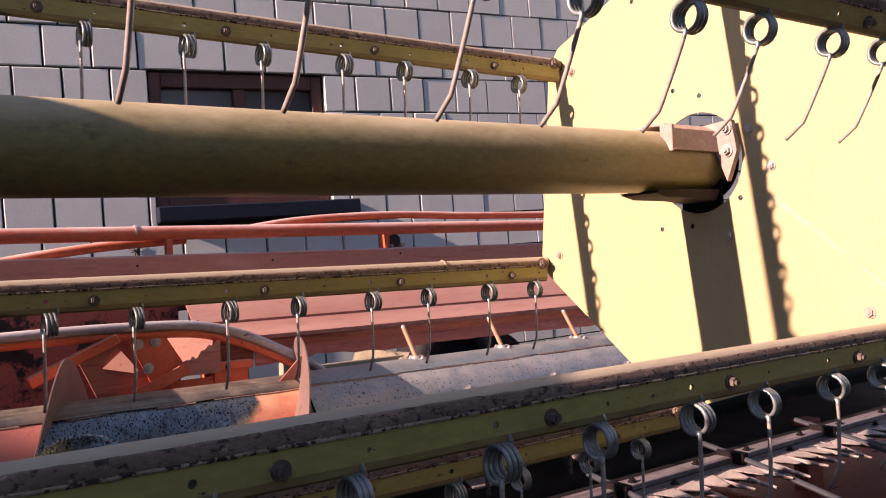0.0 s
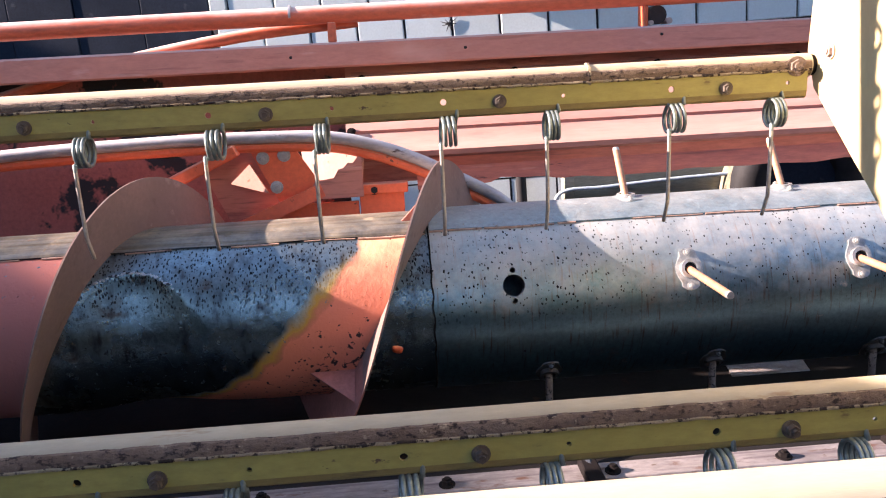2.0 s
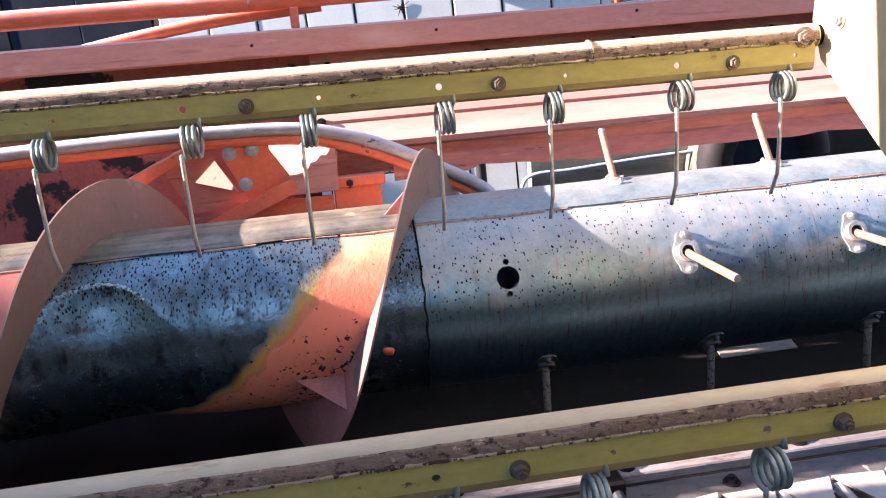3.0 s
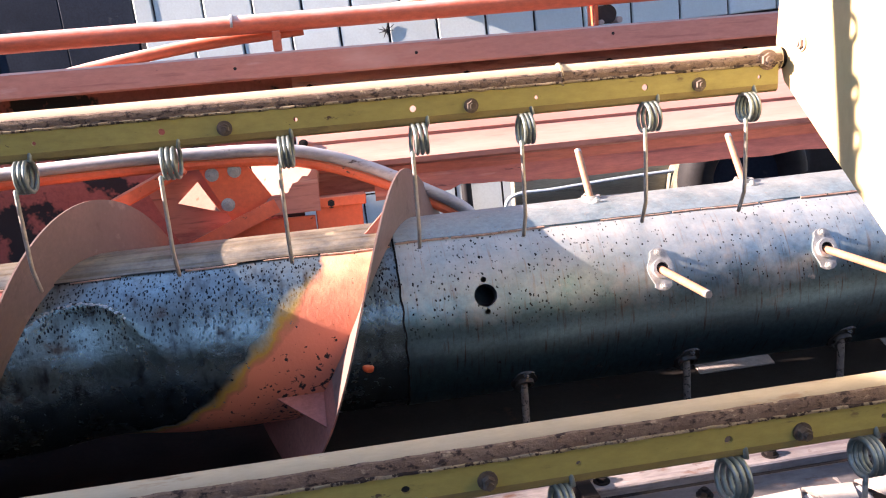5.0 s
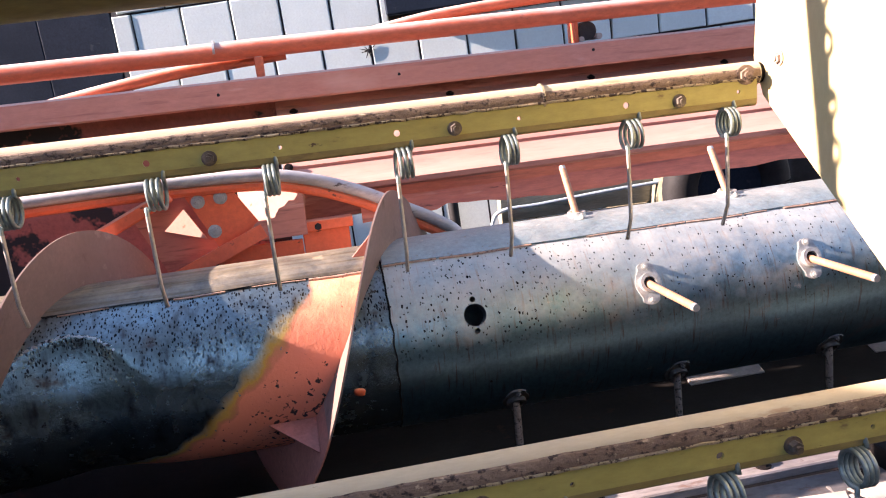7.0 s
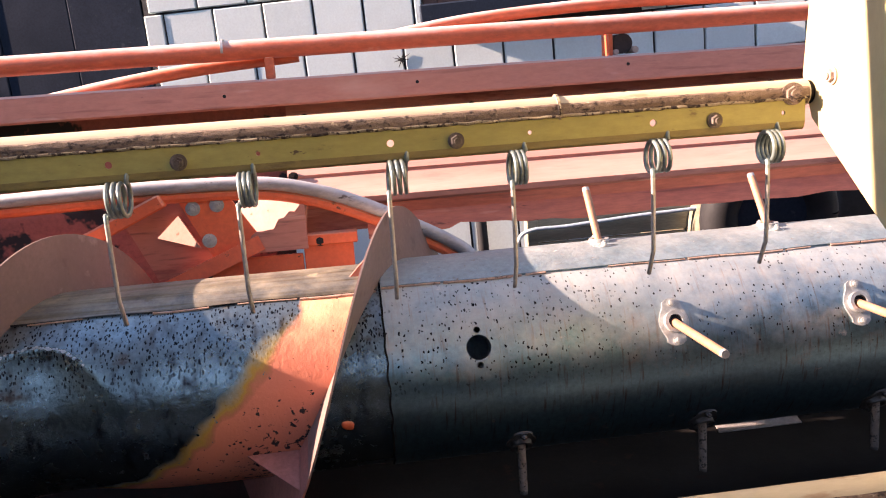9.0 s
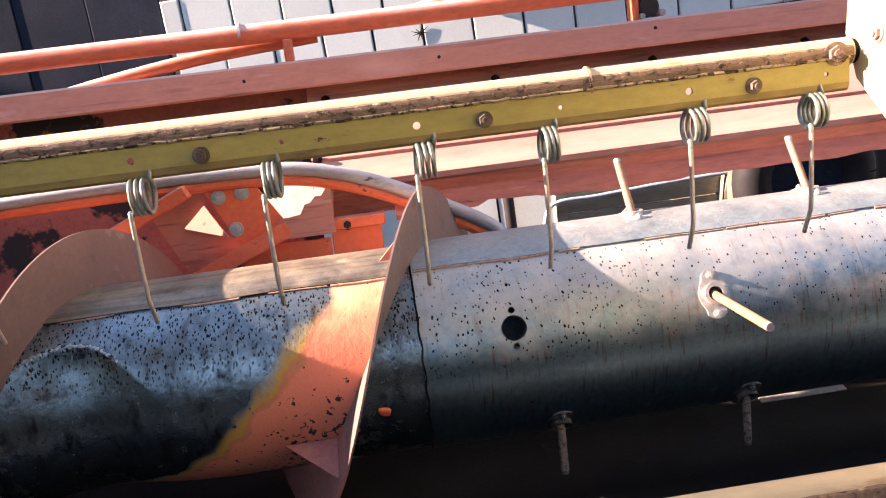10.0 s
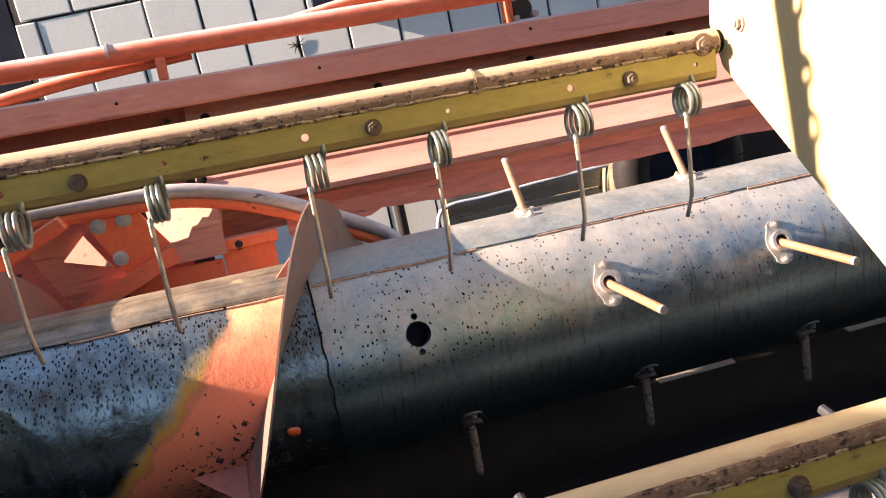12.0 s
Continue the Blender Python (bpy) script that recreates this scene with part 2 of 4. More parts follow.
# the dark streaks stand for shadows of the bars on the strip
LEDGER = mat("shadow_streaked_strip", (0.33, 0.30, 0.295), (0.18, 0.16, 0.16), 20, 0.55, 0.1, spots=[(RUST, 40, 0.40, 0.1, 0.8, 0.0), ((0.12, 0.09, 0.08), 90, 0.38, 0.05, 0.8, 0.0)], stretch=(0.4, 1, 1), streaks=[((0.09, 0.07, 0.08), 5, 110, 0.48)])
# floor kept near black: the colour carries the trough's shade
FLOOR = mat("shaded_floor_steel", (0.020, 0.018, 0.018), (0.012, 0.010, 0.010), 8, 0.6, 0.0, spots=[((0.05, 0.03, 0.025), 25, 0.38, 0.1, 0.8, 0.0)], spec=0.2)
SUN_STREAK = mat("sunlit_streak_steel", (0.62, 0.57, 0.55), (0.52, 0.47, 0.45), 20, 0.6)
LIFTER = mat("blue_grey_lifter_steel", (0.06, 0.07, 0.085), (0.035, 0.04, 0.05), 20, 0.5, 0.2)
BLACK = mat("black_rubber", (0.02, 0.02, 0.024), (0.012, 0.012, 0.014), 12, 0.7, spec=0.3)
PINK_PRIMER = mat("weathered_pink_primer", (0.54, 0.42, 0.36), (0.40, 0.29, 0.25), 20, 0.75)
BLOCK = mat("white_silicate_block", (0.61, 0.70, 0.70), (0.55, 0.635, 0.635), 5, 0.85, spots=[((0.40, 0.39, 0.38), 45, 0.30, 0.05, 0.9, 0.0), ((0.56, 0.60, 0.62), 3, 0.36, 0.2, 0.9, 0.0)], bump=0.35, rand=0.06, mottle=0.85)
MORTAR = mat("dark_mortar", (0.05, 0.05, 0.055), (0.03, 0.03, 0.035), 20, 0.95, bump=0.6)
WOOD_BROWN = mat("brown_window_paint", (0.14, 0.055, 0.042), (0.10, 0.038, 0.03), 10, 0.55, stretch=(1, 1, 0.2))
GATE = mat("blue_black_gate_paint", (0.018, 0.028, 0.048), (0.012, 0.020, 0.034), 6, 0.8, spots=[((0.035, 0.045, 0.06), 20, 0.36, 0.1, 0.8, 0.0)], spec=0.12)
BOARD = mat("grey_green_boards", (0.44, 0.41, 0.30), (0.27, 0.25, 0.185), 8, 0.85, stretch=(0.3, 2, 2), spots=[((0.10, 0.09, 0.07), 14, 0.38, 0.1, 0.9, 0.0)])
SACK = mat("dusty_sackcloth", (0.30, 0.27, 0.19), (0.18, 0.16, 0.11), 20, 0.95, bump=0.8)
SOIL = mat("brown_trodden_soil", (0.105, 0.068, 0.046), (0.070, 0.045, 0.031), 3, 0.95, spots=[((0.16, 0.115, 0.085), 30, 0.34, 0.08, 0.95, 0.0)], bump=0.8, grain=40, spec=0.1)
HOSE = mat("pale_blue_hose", (0.55, 0.66, 0.74), (0.42, 0.52, 0.60), 20, 0.5)

glass = bpy.data.materials.new("dusty_pane")
glass.use_nodes = True
gp = glass.node_tree.nodes["Principled BSDF"]
gp.inputs["Base Color"].default_value = (0.09, 0.09, 0.095, 1)
gp.inputs["Roughness"].default_value = 0.18


def auger_material(name, painted):
    """Worn steel of the auger; the flighted part keeps orange paint with a yellow rim along one end of the coil."""
    if painted:
        m = mat(name, (0.315, 0.455, 0.49), (0.135, 0.19, 0.205), 9, 0.27, 0.98,
                spots=[((0.08, 0.07, 0.068), 14, 0.39, 0.10, 0.45, 0.6), ((0.02, 0.018, 0.02), 60, 0.36, 0.04, 0.7, 0.0), ((0.40, 0.46, 0.48), 70, 0.27, 0.08, 0.4, 0.9)], spec=0.10,
                bump=0.5, grain=110, dust=(0.66, 0.60, 0.52), dust_from=1.0, dust_most=0.24, streaks=[((0.04, 0.04, 0.044), 55, 24, 0.46)],
                dots=[((0.014, 0.014, 0.017), 120, 0.55, 0.33), ((0.016, 0.015, 0.018), 190, 0.55, 0.40)], patch=0.30, dots_above=0.03, dot_stretch=(1.5, 0.75, 0.75))
    else:
        m = mat(name, (0.19, 0.375, 0.455), (0.165, 0.275, 0.32), 6, 0.33, 0.98,
                spots=[((0.27, 0.19, 0.145), 11, 0.42, 0.24, 0.42, 0.85), ((0.05, 0.04, 0.04), 45, 0.27, 0.03, 0.7, 0.0), ((0.50, 0.52, 0.52), 30, 0.33, 0.08, 0.5, 0.6)], spec=0.10,
                bump=0.16, dust=(0.88, 0.78, 0.68), dust_from=0.60, dust_most=0.48, streaks=[((0.115, 0.082, 0.066), 230, 22, 0.43), ((0.09, 0.065, 0.055), 90, 9, 0.34)],
                dots=[((0.010, 0.009, 0.011), 135, 0.36, 0.31, 0.28), ((0.03, 0.025, 0.025), 230, 0.12, 0.40)], patch=0.33, dots_above=-0.01, dot_stretch=(1.15, 0.85, 0.85))
    if not painted:
        return m
    nt, nodes = m.node_tree, m.node_tree.nodes
    link = nt.links.new
    p = nodes["Principled BSDF"]
    tc = nodes.new("ShaderNodeTexCoord")
    sep = nodes.new("ShaderNodeSeparateXYZ")
    link(tc.outputs["Object"], sep.inputs[0])

    def math_node(op, a, b=0.0):
        n = nodes.new("ShaderNodeMath")
        n.operation = op
        for sock, v in ((n.inputs[0], a), (n.inputs[1], b)):
            if isinstance(v, (int, float)):
                sock.default_value = v
            else:
                link(v, sock)
        return n.outputs[0]
    # angle round the tube from its rear, through the top, to the front and below
    ang = math_node("ARCTAN2", sep.outputs["Z"], sep.outputs["Y"])
    ang = math_node("MODULO", math_node("ADD", ang, 2 * math.pi), 2 * math.pi)
    n = nodes.new("ShaderNodeTexNoise")
    n.inputs["Scale"].default_value, n.inputs["Detail"].default_value = 22, 8
    link(tc.outputs["Object"], n.inputs["Vector"])
    u = math_node("SUBTRACT", ang, 2.234)
    bend = math_node("ADD", math_node("MULTIPLY", u, 0.0917), math_node("MULTIPLY", math_node("MULTIPLY", u, u), 0.0328))
    edge = math_node("ADD", math_node("ADD", sep.outputs["X"], 0.23), bend)
    coil = math_node("ADD", math_node("ADD", sep.outputs["X"], 0.065), math_node("MULTIPLY", math_node("SUBTRACT", ang, 1.571), 0.0812))
    inside = math_node("LESS_THAN", coil, 0.0)
    edge = math_node("ADD", edge, math_node("MULTIPLY", math_node("SUBTRACT", n.outputs["Fac"], 0.5), 0.07))

    def layer(lo, hi, colour, less=0.0):
        r = nodes.new("ShaderNodeMapRange")
        r.inputs["From Min"].default_value, r.inputs["From Max"].default_value = lo, hi
        link(edge, r.inputs["Value"])
        n2 = nodes.new("ShaderNodeTexNoise")
        n2.inputs["Scale"].default_value, n2.inputs["Detail"].default_value, n2.inputs["Roughness"].default_value = 105, 6, 0.6
        link(tc.outputs["Object"], n2.inputs["Vector"])
        chip = nodes.new("ShaderNodeMapRange")
        chip.inputs["From Min"].default_value, chip.inputs["From Max"].default_value = 0.68, 0.66
        link(math_node("ADD", n2.outputs["Fac"], less), chip.inputs["Value"])
        f = math_node("MULTIPLY", math_node("MULTIPLY", r.outputs["Result"], chip.outputs["Result"]), inside)
        for name_, v in (("Base Color", colour), ("Metallic", 0.0), ("Roughness", 0.5)):
            sock = p.inputs[name_]
            old = sock.links[0].from_socket if sock.links else None
            x = nodes.new("ShaderNodeMix")
            if isinstance(v, tuple):
                x.data_type = "RGBA"
                a, b, o = x.inputs[6], x.inputs[7], x.outputs[2]
                b.default_value = (*v, 1)
            else:
                a, b, o = x.inputs[2], x.inputs[3], x.outputs[0]
                b.default_value = v
            if old:
                link(old, a)
            else:
                a.default_value = sock.default_value
            link(f, x.inputs["Factor"])
            link(o, sock)
    # more of the paint is chipped away low on the front
    low = nodes.new("ShaderNodeMapRange")
    low.inputs["From Min"].default_value, low.inputs["From Max"].default_value = 2.75, 3.45
    link(ang, low.inputs["Value"])
    by_coil = nodes.new("ShaderNodeMapRange")
    by_coil.inputs["From Min"].default_value, by_coil.inputs["From Max"].default_value = -0.13, -0.03
    link(coil, by_coil.inputs["Value"])
    low = math_node("MULTIPLY", low.outputs["Result"], math_node("ADD", math_node("MULTIPLY", by_coil.outputs["Result"], 0.09), 0.05))
    low = math_node("SUBTRACT", low, 0.02)
    plain_inside = inside
    fringe = nodes.new("ShaderNodeMapRange")
    fringe.inputs["From Min"].default_value, fringe.inputs["From Max"].default_value = 2.2, 2.75
    link(ang, fringe.inputs["Value"])
    inside = math_node("MULTIPLY", plain_inside, fringe.outputs["Result"])
    layer(-0.012, 0.012, (0.42, 0.27, 0.06), low)
    inside = plain_inside
    layer(0.014, 0.03, (0.035, 0.028, 0.028), -1.0)
    layer(0.012, 0.03, (0.64, 0.22, 0.14), low)
    # paler towards the top: sunlight and dust put into the paint colour
    sunlit_top = nodes.new("ShaderNodeMapRange")
    sunlit_top.inputs["From Min"].default_value, sunlit_top.inputs["From Max"].default_value = 0.012, 0.03
    link(edge, sunlit_top.inputs["Value"])
    inside = math_node("MULTIPLY", math_node("MULTIPLY", plain_inside, sunlit_top.outputs["Result"]), 0.62)
    edge = math_node("ADD", math_node("MULTIPLY", ang, -1.0), n.outputs["Fac"])
    layer(-2.05, -1.6, (0.82, 0.56, 0.34))
    # beyond the next turn of the coil the tube is dull red
    inside = math_node("LESS_THAN", coil, -0.51)
    edge = math_node("ADD", math_node("MULTIPLY", sep.outputs["X"], -1.0), n.outputs["Fac"])
    layer(0.2, 0.4, (0.52, 0.20, 0.165))
    return m


AUGER_PLAIN = auger_material("worn_auger_steel", False)
AUGER_PAINTED = auger_material("part_painted_auger_steel", True)
FLIGHT = mat("dusty_flight_steel", (0.275, 0.19, 0.17), (0.19, 0.13, 0.115), 5, 0.5, 0.25, spots=[((0.10, 0.065, 0.052), 12, 0.40, 0.18, 0.7, 0.1), ((0.30, 0.23, 0.205), 20, 0.38, 0.12, 0.6, 0.1)], mottle=0.85, bump=0.05)
LAP_CREAM = mat("cream_dusted_steel", (0.20, 0.22, 0.235), (0.13, 0.14, 0.15), 10, 0.42, 0.85, spots=[((0.40, 0.30, 0.17), 10, 0.36, 0.15, 0.6, 0.1), ((0.07, 0.06, 0.06), 34, 0.40, 0.06, 0.8, 0.0)], bump=0.3, dust=(0.86, 0.69, 0.43), dust_from=1.10, dust_most=0.46, spec=0.2, streaks=[((0.035, 0.033, 0.036), 4, 110, 0.54), ((0.62, 0.47, 0.16), 3, 70, 0.33)])
FLAP = mat("sun_patch_red_sheet", (0.39, 0.195, 0.145), (0.33, 0.155, 0.115), 9, 0.65, spots=[((0.25, 0.09, 0.06), 40, 0.34, 0.05, 0.8, 0.0)], mottle=0.8)
LAP_GREY = mat("beige_dusted_steel", (0.26, 0.40, 0.46), (0.18, 0.26, 0.29), 10, 0.42, 0.85, spots=[((0.56, 0.55, 0.51), 60, 0.35, 0.08, 0.8, 0.2), ((0.14, 0.12, 0.11), 80, 0.36, 0.06, 0.8, 0.0)], bump=0.5, dust=(0.68, 0.63, 0.57), dust_from=0.95, dust_most=0.42)
CREASE = mat("crease_glint_steel", (0.60, 0.64, 0.66), (0.42, 0.46, 0.48), 30, 0.5, 0.5, dots=[((0.01, 0.01, 0.012), 105, 0.8, 0.42)], patch=0.2)
FLIGHT_RED = mat("pinkish_flight_paint", (0.48, 0.19, 0.15), (0.38, 0.14, 0.11), 6, 0.6, spots=[((0.12, 0.06, 0.05), 30, 0.38, 0.08, 0.8, 0.0)])


# ---- mesh helpers ----
def finish(name, bm, material, parent=None, label="", smooth=35, kind="", category="", group=""):
    me = bpy.data.meshes.new(name)
    bm.normal_update()
    bm.to_mesh(me)
    bm.free()
    return place(name, me, material, parent, label, smooth, kind, category, group)


def place(name, me, material, parent=None, label="", smooth=35, kind="", category="", group=""):
    if material:
        me.materials.clear()
        me.materials.append(material)
    if smooth:
        me.shade_smooth()
        me.set_sharp_from_angle(angle=radians(smooth))
    ob = new(name, me)
    if parent:
        ob.parent = parent
    return tagged(ob, label, category, group, kind)


def part(name, bm, material, parent, label="", smooth=35):
    return finish(name, bm, material, parent, label, smooth)


def thing(name, label, category, at=(0, 0, 0), group="", kind=""):
    ob = new(name)
    ob.empty_display_size = 0.05
    ob.location = at
    return tagged(ob, label, category, group, kind)


def box(lo, hi, bevel=0.0, bm=None):
    bm = bm or bmesh.new()
    lo, hi = Vector(lo), Vector(hi)
    made = bmesh.ops.create_cube(bm, size=1, matrix=Matrix.Translation((lo + hi) / 2) @ Matrix.Diagonal((*(hi - lo), 1)))
    if bevel:
        edges = {e for v in made["verts"] for e in v.link_edges}
        bmesh.ops.bevel(bm, geom=list(edges), offset=bevel, segments=1, affect="EDGES", profile=0.5)
    return bm


def rod(a, b, r, segs=12, bm=None, r2=None, caps=True):
    bm = bm or bmesh.new()
    a, b = Vector(a), Vector(b)
    m = Matrix.Translation((a + b) / 2) @ (b - a).to_track_quat("Z", "Y").to_matrix().to_4x4()
    bmesh.ops.create_cone(bm, cap_ends=caps, segments=segs, radius1=r, radius2=r if r2 is None else r2, depth=(b - a).length, matrix=m)
    return bm


def tube_along(points, r, segs=8, bm=None, closed_ends=True):
    """A round wire or pipe along a list of points."""
    bm = bm or bmesh.new()
    pts = [Vector(p) for p in points]
    rings, side = [], None
    for i, p in enumerate(pts):
        way = (pts[min(i + 1, len(pts) - 1)] - pts[max(i - 1, 0)]).normalized()
        if side is None:
            side = way.orthogonal().normalized()
        side = (side - way * side.dot(way)).normalized()
        up = way.cross(side)
        rings.append([bm.verts.new(p + (side * math.cos(a) + up * math.sin(a)) * r) for a in [2 * math.pi * k / segs for k in range(segs)]])
    for a, b in zip(rings, rings[1:]):
        for k in range(segs):
            bm.faces.new((a[k], a[(k + 1) % segs], b[(k + 1) % segs], b[k]))
    if closed_ends:
        bm.faces.new(rings[0][::-1])
        bm.faces.new(rings[-1])
    return bm


def smooth_path(points, n=8):
    """Points of a smooth line through the given ones."""
    p = [Vector(q) for q in points]
    p = [2 * p[0] - p[1], *p, 2 * p[-1] - p[-2]]
    out = []
    for i in range(1, len(p) - 2):
        for k in range(n):
            t = k / n
            a, b, c, d = p[i - 1:i + 3]
            out.append(0.5 * (2 * b + (c - a) * t + (2 * a - 5 * b + 4 * c - d) * t * t + (3 * b - a - 3 * c + d) * t ** 3))
    out.append(p[-2])
    return out


def extrude_profile(profile, x0, x1, bm=None, closed=True):
    """A (y, z) outline drawn along X."""
    bm = bm or bmesh.new()
    a = [bm.verts.new((x0, y, z)) for y, z in profile]
    b = [bm.verts.new((x1, y, z)) for y, z in profile]
    n = len(profile)
    for k in range(n if closed else n - 1):
        bm.faces.new((a[k], b[k], b[(k + 1) % n], a[(k + 1) % n]))
    if closed:
        bm.faces.new(a[::-1])
        bm.faces.new(b)
    bmesh.ops.recalc_face_normals(bm, faces=bm.faces)
    return bm


def sheet_profile(line, thick):
    """A closed thin outline that follows an open (y, z) line."""
    pts = [Vector(p) for p in line]
    back = []
    for i, p in enumerate(pts):
        way = (pts[min(i + 1, len(pts) - 1)] - pts[max(i - 1, 0)]).normalized()
        back.append((p.x - way.y * thick, p.y + way.x * thick))
    return [tuple(p) for p in line] + back[::-1]


def flat_plate(outline, holes, thick):
    """A mesh of a flat plate in its own X-Y plane with real holes through it."""
    cu = bpy.data.curves.new("plate", "CURVE")
    cu.dimensions, cu.fill_mode, cu.extrude = "2D", "BOTH", thick / 2
    for loop in (outline, *holes):
        sp = cu.splines.new("POLY")
        sp.points.add(len(loop) - 1)
        for q, (x, y) in zip(sp.points, loop):
            q.co = (x, y, 0, 1)
        sp.use_cyclic_u = True
    ob = bpy.data.objects.new("plate", cu)
    me = bpy.data.meshes.new_from_object(ob)
    bpy.data.objects.remove(ob)
    bpy.data.curves.remove(cu)
    return me


def ring(cx, cy, r, n=20, squash=1.0):
    return [(cx + r * math.cos(2 * math.pi * k / n), cy + r * squash * math.sin(2 * math.pi * k / n)) for k in range(n)]


def hex_bolt(at, way, r=0.008, h=0.007, washer=True):
    """A bolt head with its washer, standing on a surface at that point."""
    bm = bmesh.new()
    at, way = Vector(at), Vector(way).normalized()
    if washer:
        rod(at - way * 0.001, at + way * 0.002, r * 1.45, 16, bm)
    rod(at + way * 0.002, at + way * (0.002 + h), r, 6, bm)
    rod(at + way * (0.002 + h), at + way * (0.002 + h * 1.5), r * 0.55, 10, bm)
    return bm


# ---- ground and the block wall behind ----
bm = bmesh.new()
bmesh.ops.create_grid(bm, x_segments=120, y_segments=120, size=60)
for v in bm.verts:
    v.co.z = 0.02 * noise.noise(v.co * 0.7)
finish("ground", bm, SOIL, label="brown trodden soil of a farm yard", kind="structure", category="ground")

def unseen_wall(name, lo, hi, material, label):
    bm = box(lo, hi)
    # plank seams stand a little proud
    lo, hi = Vector(lo), Vector(hi)
    along = 0 if hi.x - lo.x > hi.y - lo.y else 1
    k = lo[along] + 0.5
    while k < hi[along]:
        a, b = lo.copy(), hi.copy()
        a[along], b[along] = k, k + 0.06
        a[1 - along] -= 0.02
        b[1 - along] += 0.02
        box(a, b, bm=bm)
        k += 0.6
    finish(name, bm, material, label=label, kind="structure", category="wall", smooth=0)


# unseen walls, added to shade the ground and block low sky
SCREEN_WOOD = mat("dark_screen_boards", (0.095, 0.066, 0.048), (0.062, 0.043, 0.032), 2, 0.9, stretch=(1, 1, 0.2))
unseen_wall("wall_west", (-12.4, -9, 0), (-12.0, 9, 5.72), SCREEN_WOOD, "unseen dark board wall, added to shade the ground")
unseen_wall("wall_south", (-11.9, -7.4, 0), (1.4, -7.0, 2.4), SCREEN_WOOD, "unseen dark board wall, added to hold back low sky")
unseen_wall("wall_east", (1.5, -7.4, 0), (14, -6.9, 6.0), SCREEN_WOOD, "unseen tall brown board wall, added to darken the auger's reflection")

WALL = pose(0.233, 2.455, 0, 0, -2.0, -8.0)          # along-wall X, out of the wall -Y
wall = tagged(new("wall_back"), "wall of white silicate blocks with dark recessed joints", "wall", kind="structure")
wall.matrix_world = WALL
WIN = (0.050, 0.911, 1.56, 2.205)
GATE_EDGE = -1.068


def rect(x0, x1, z0, z1):
    return [(x0, z0), (x1, z0), (x1, z1), (x0, z1)]


me = flat_plate(rect(-9, 9, 0, 5.2), [rect(*WIN), rect(-3.9, GATE_EDGE, 0.02, 2.45)], 0.24)
me.transform(pose(0, 0.14, 0, 90))
place("masonry", me, MORTAR, wall, "dark mortar core", 0)


def block_mesh(w, h, d=0.03):
    me = bpy.data.meshes.new("block")
    bm = box((-w / 2, 0, -h / 2), (w / 2, d, h / 2))
    bmesh.ops.bevel(bm, geom=[e for e in bm.edges if all(v.co.y < 0.001 for v in e.verts)], offset=0.004, segments=1, affect="EDGES")
    bm.to_mesh(me)
    bm.free()
    me.materials.append(BLOCK)
    return me


def wall_blocks():
    """Rows of blocks; those behind the header are pieces of their own, the rest one mesh."""
    rng = random.Random(4)
    rest = bmesh.new()
    shared = {}
    pitch, course = 0.20, 0.189
    for row in range(29):
        z0 = 2.205 - course * 12 + course * row
        shift = (0.155 if row < 10 else 0.085) if row % 2 else 0.013
        for k in range(-40, 42):
            x0 = shift + pitch * k
            spans = [(x0, x0 + pitch)]
            for lo, hi, zlo, zhi in ((WIN[0], WIN[1], WIN[2] - 0.07, WIN[3]), (-3.9, GATE_EDGE, 0, 2.45)):
                if zlo < z0 + course / 2 < zhi:
                    cut = []
                    for a, b in spans:
                        if b <= lo or a >= hi:
                            cut.append((a, b))
                        else:
                            if a < lo:
                                cut.append((a, lo))
                            if b > hi:
                                cut.append((hi, b))
                    spans = cut
            for a, b in spans:
                w, h = b - a - 0.009, course - 0.009
                if w < 0.02:
                    continue
                p = ((a + b) / 2, 0.0 + rng.uniform(-0.003, 0.003), z0 + course / 2)
                tilt = rng.uniform(-0.5, 0.5)
                if -1.25 < a < 1.5 and 1.13 < z0 < 2.75:
                    key = round(w, 3)
                    if key not in shared:
                        shared[key] = block_mesh(w, h)
                    ob = new("block", shared[key])
                    ob.parent = wall
                    ob.matrix_basis = pose(*p, 0, tilt, 0)
                else:
                    box((p[0] - w / 2, p[1], p[2] - h / 2), (p[0] + w / 2, p[1] + 0.03, p[2] + h / 2), bm=rest)
    ob = finish("far_blocks", rest, BLOCK, wall, smooth=0)
    tagged(ob, "white silicate blocks further along", kind="stuff")


win = thing("window_1", "brown painted wooden window with dusty panes in block wall", "window", kind="structure")
win.matrix_world = WALL
x0, x1, z0, z1 = WIN
for a, b in (((x0 + .003, .03, z0), (x0 + .06, .11, z1 - .003)), ((x1 - .06, .03, z0), (x1 - .003, .11, z1 - .003)), ((x0 + .06, .03, z1 - .075), (x1 - .06, .11, z1 - .003)),
             ((x0 + .06, .03, z0), (x1 - .06, .11, z0 + .05)), ((.45, .035, z0 + .05), (.51, .105, z1 - .075))):
    part("window_frame", box(a, b, 0.004), WOOD_BROWN, win)
for a, b in ((x0 + .06, .45), (.51, x1 - .06)):
    part("pane", box((a, .07, z0 + .05), (b, .076, z1 - .075)), glass, win)
part("window_sill", box((x0 - .010, -.09, z0 - .078), (x1 + .12, .12, z0 - .004), 0.006), GATE, win, "black metal sill")

gate = thing("door_1", "blue-black painted plank gate in the block wall", "gate", kind="structure")
gate.matrix_world = WALL
for k in range(9):
    a = GATE_EDGE - 0.004 - 0.298 * (k + 1)
    part("plank", box((a, .02 + .004 * (k % 2), .03), (a + .294, .06, 2.44), 0.003), GATE, gate)


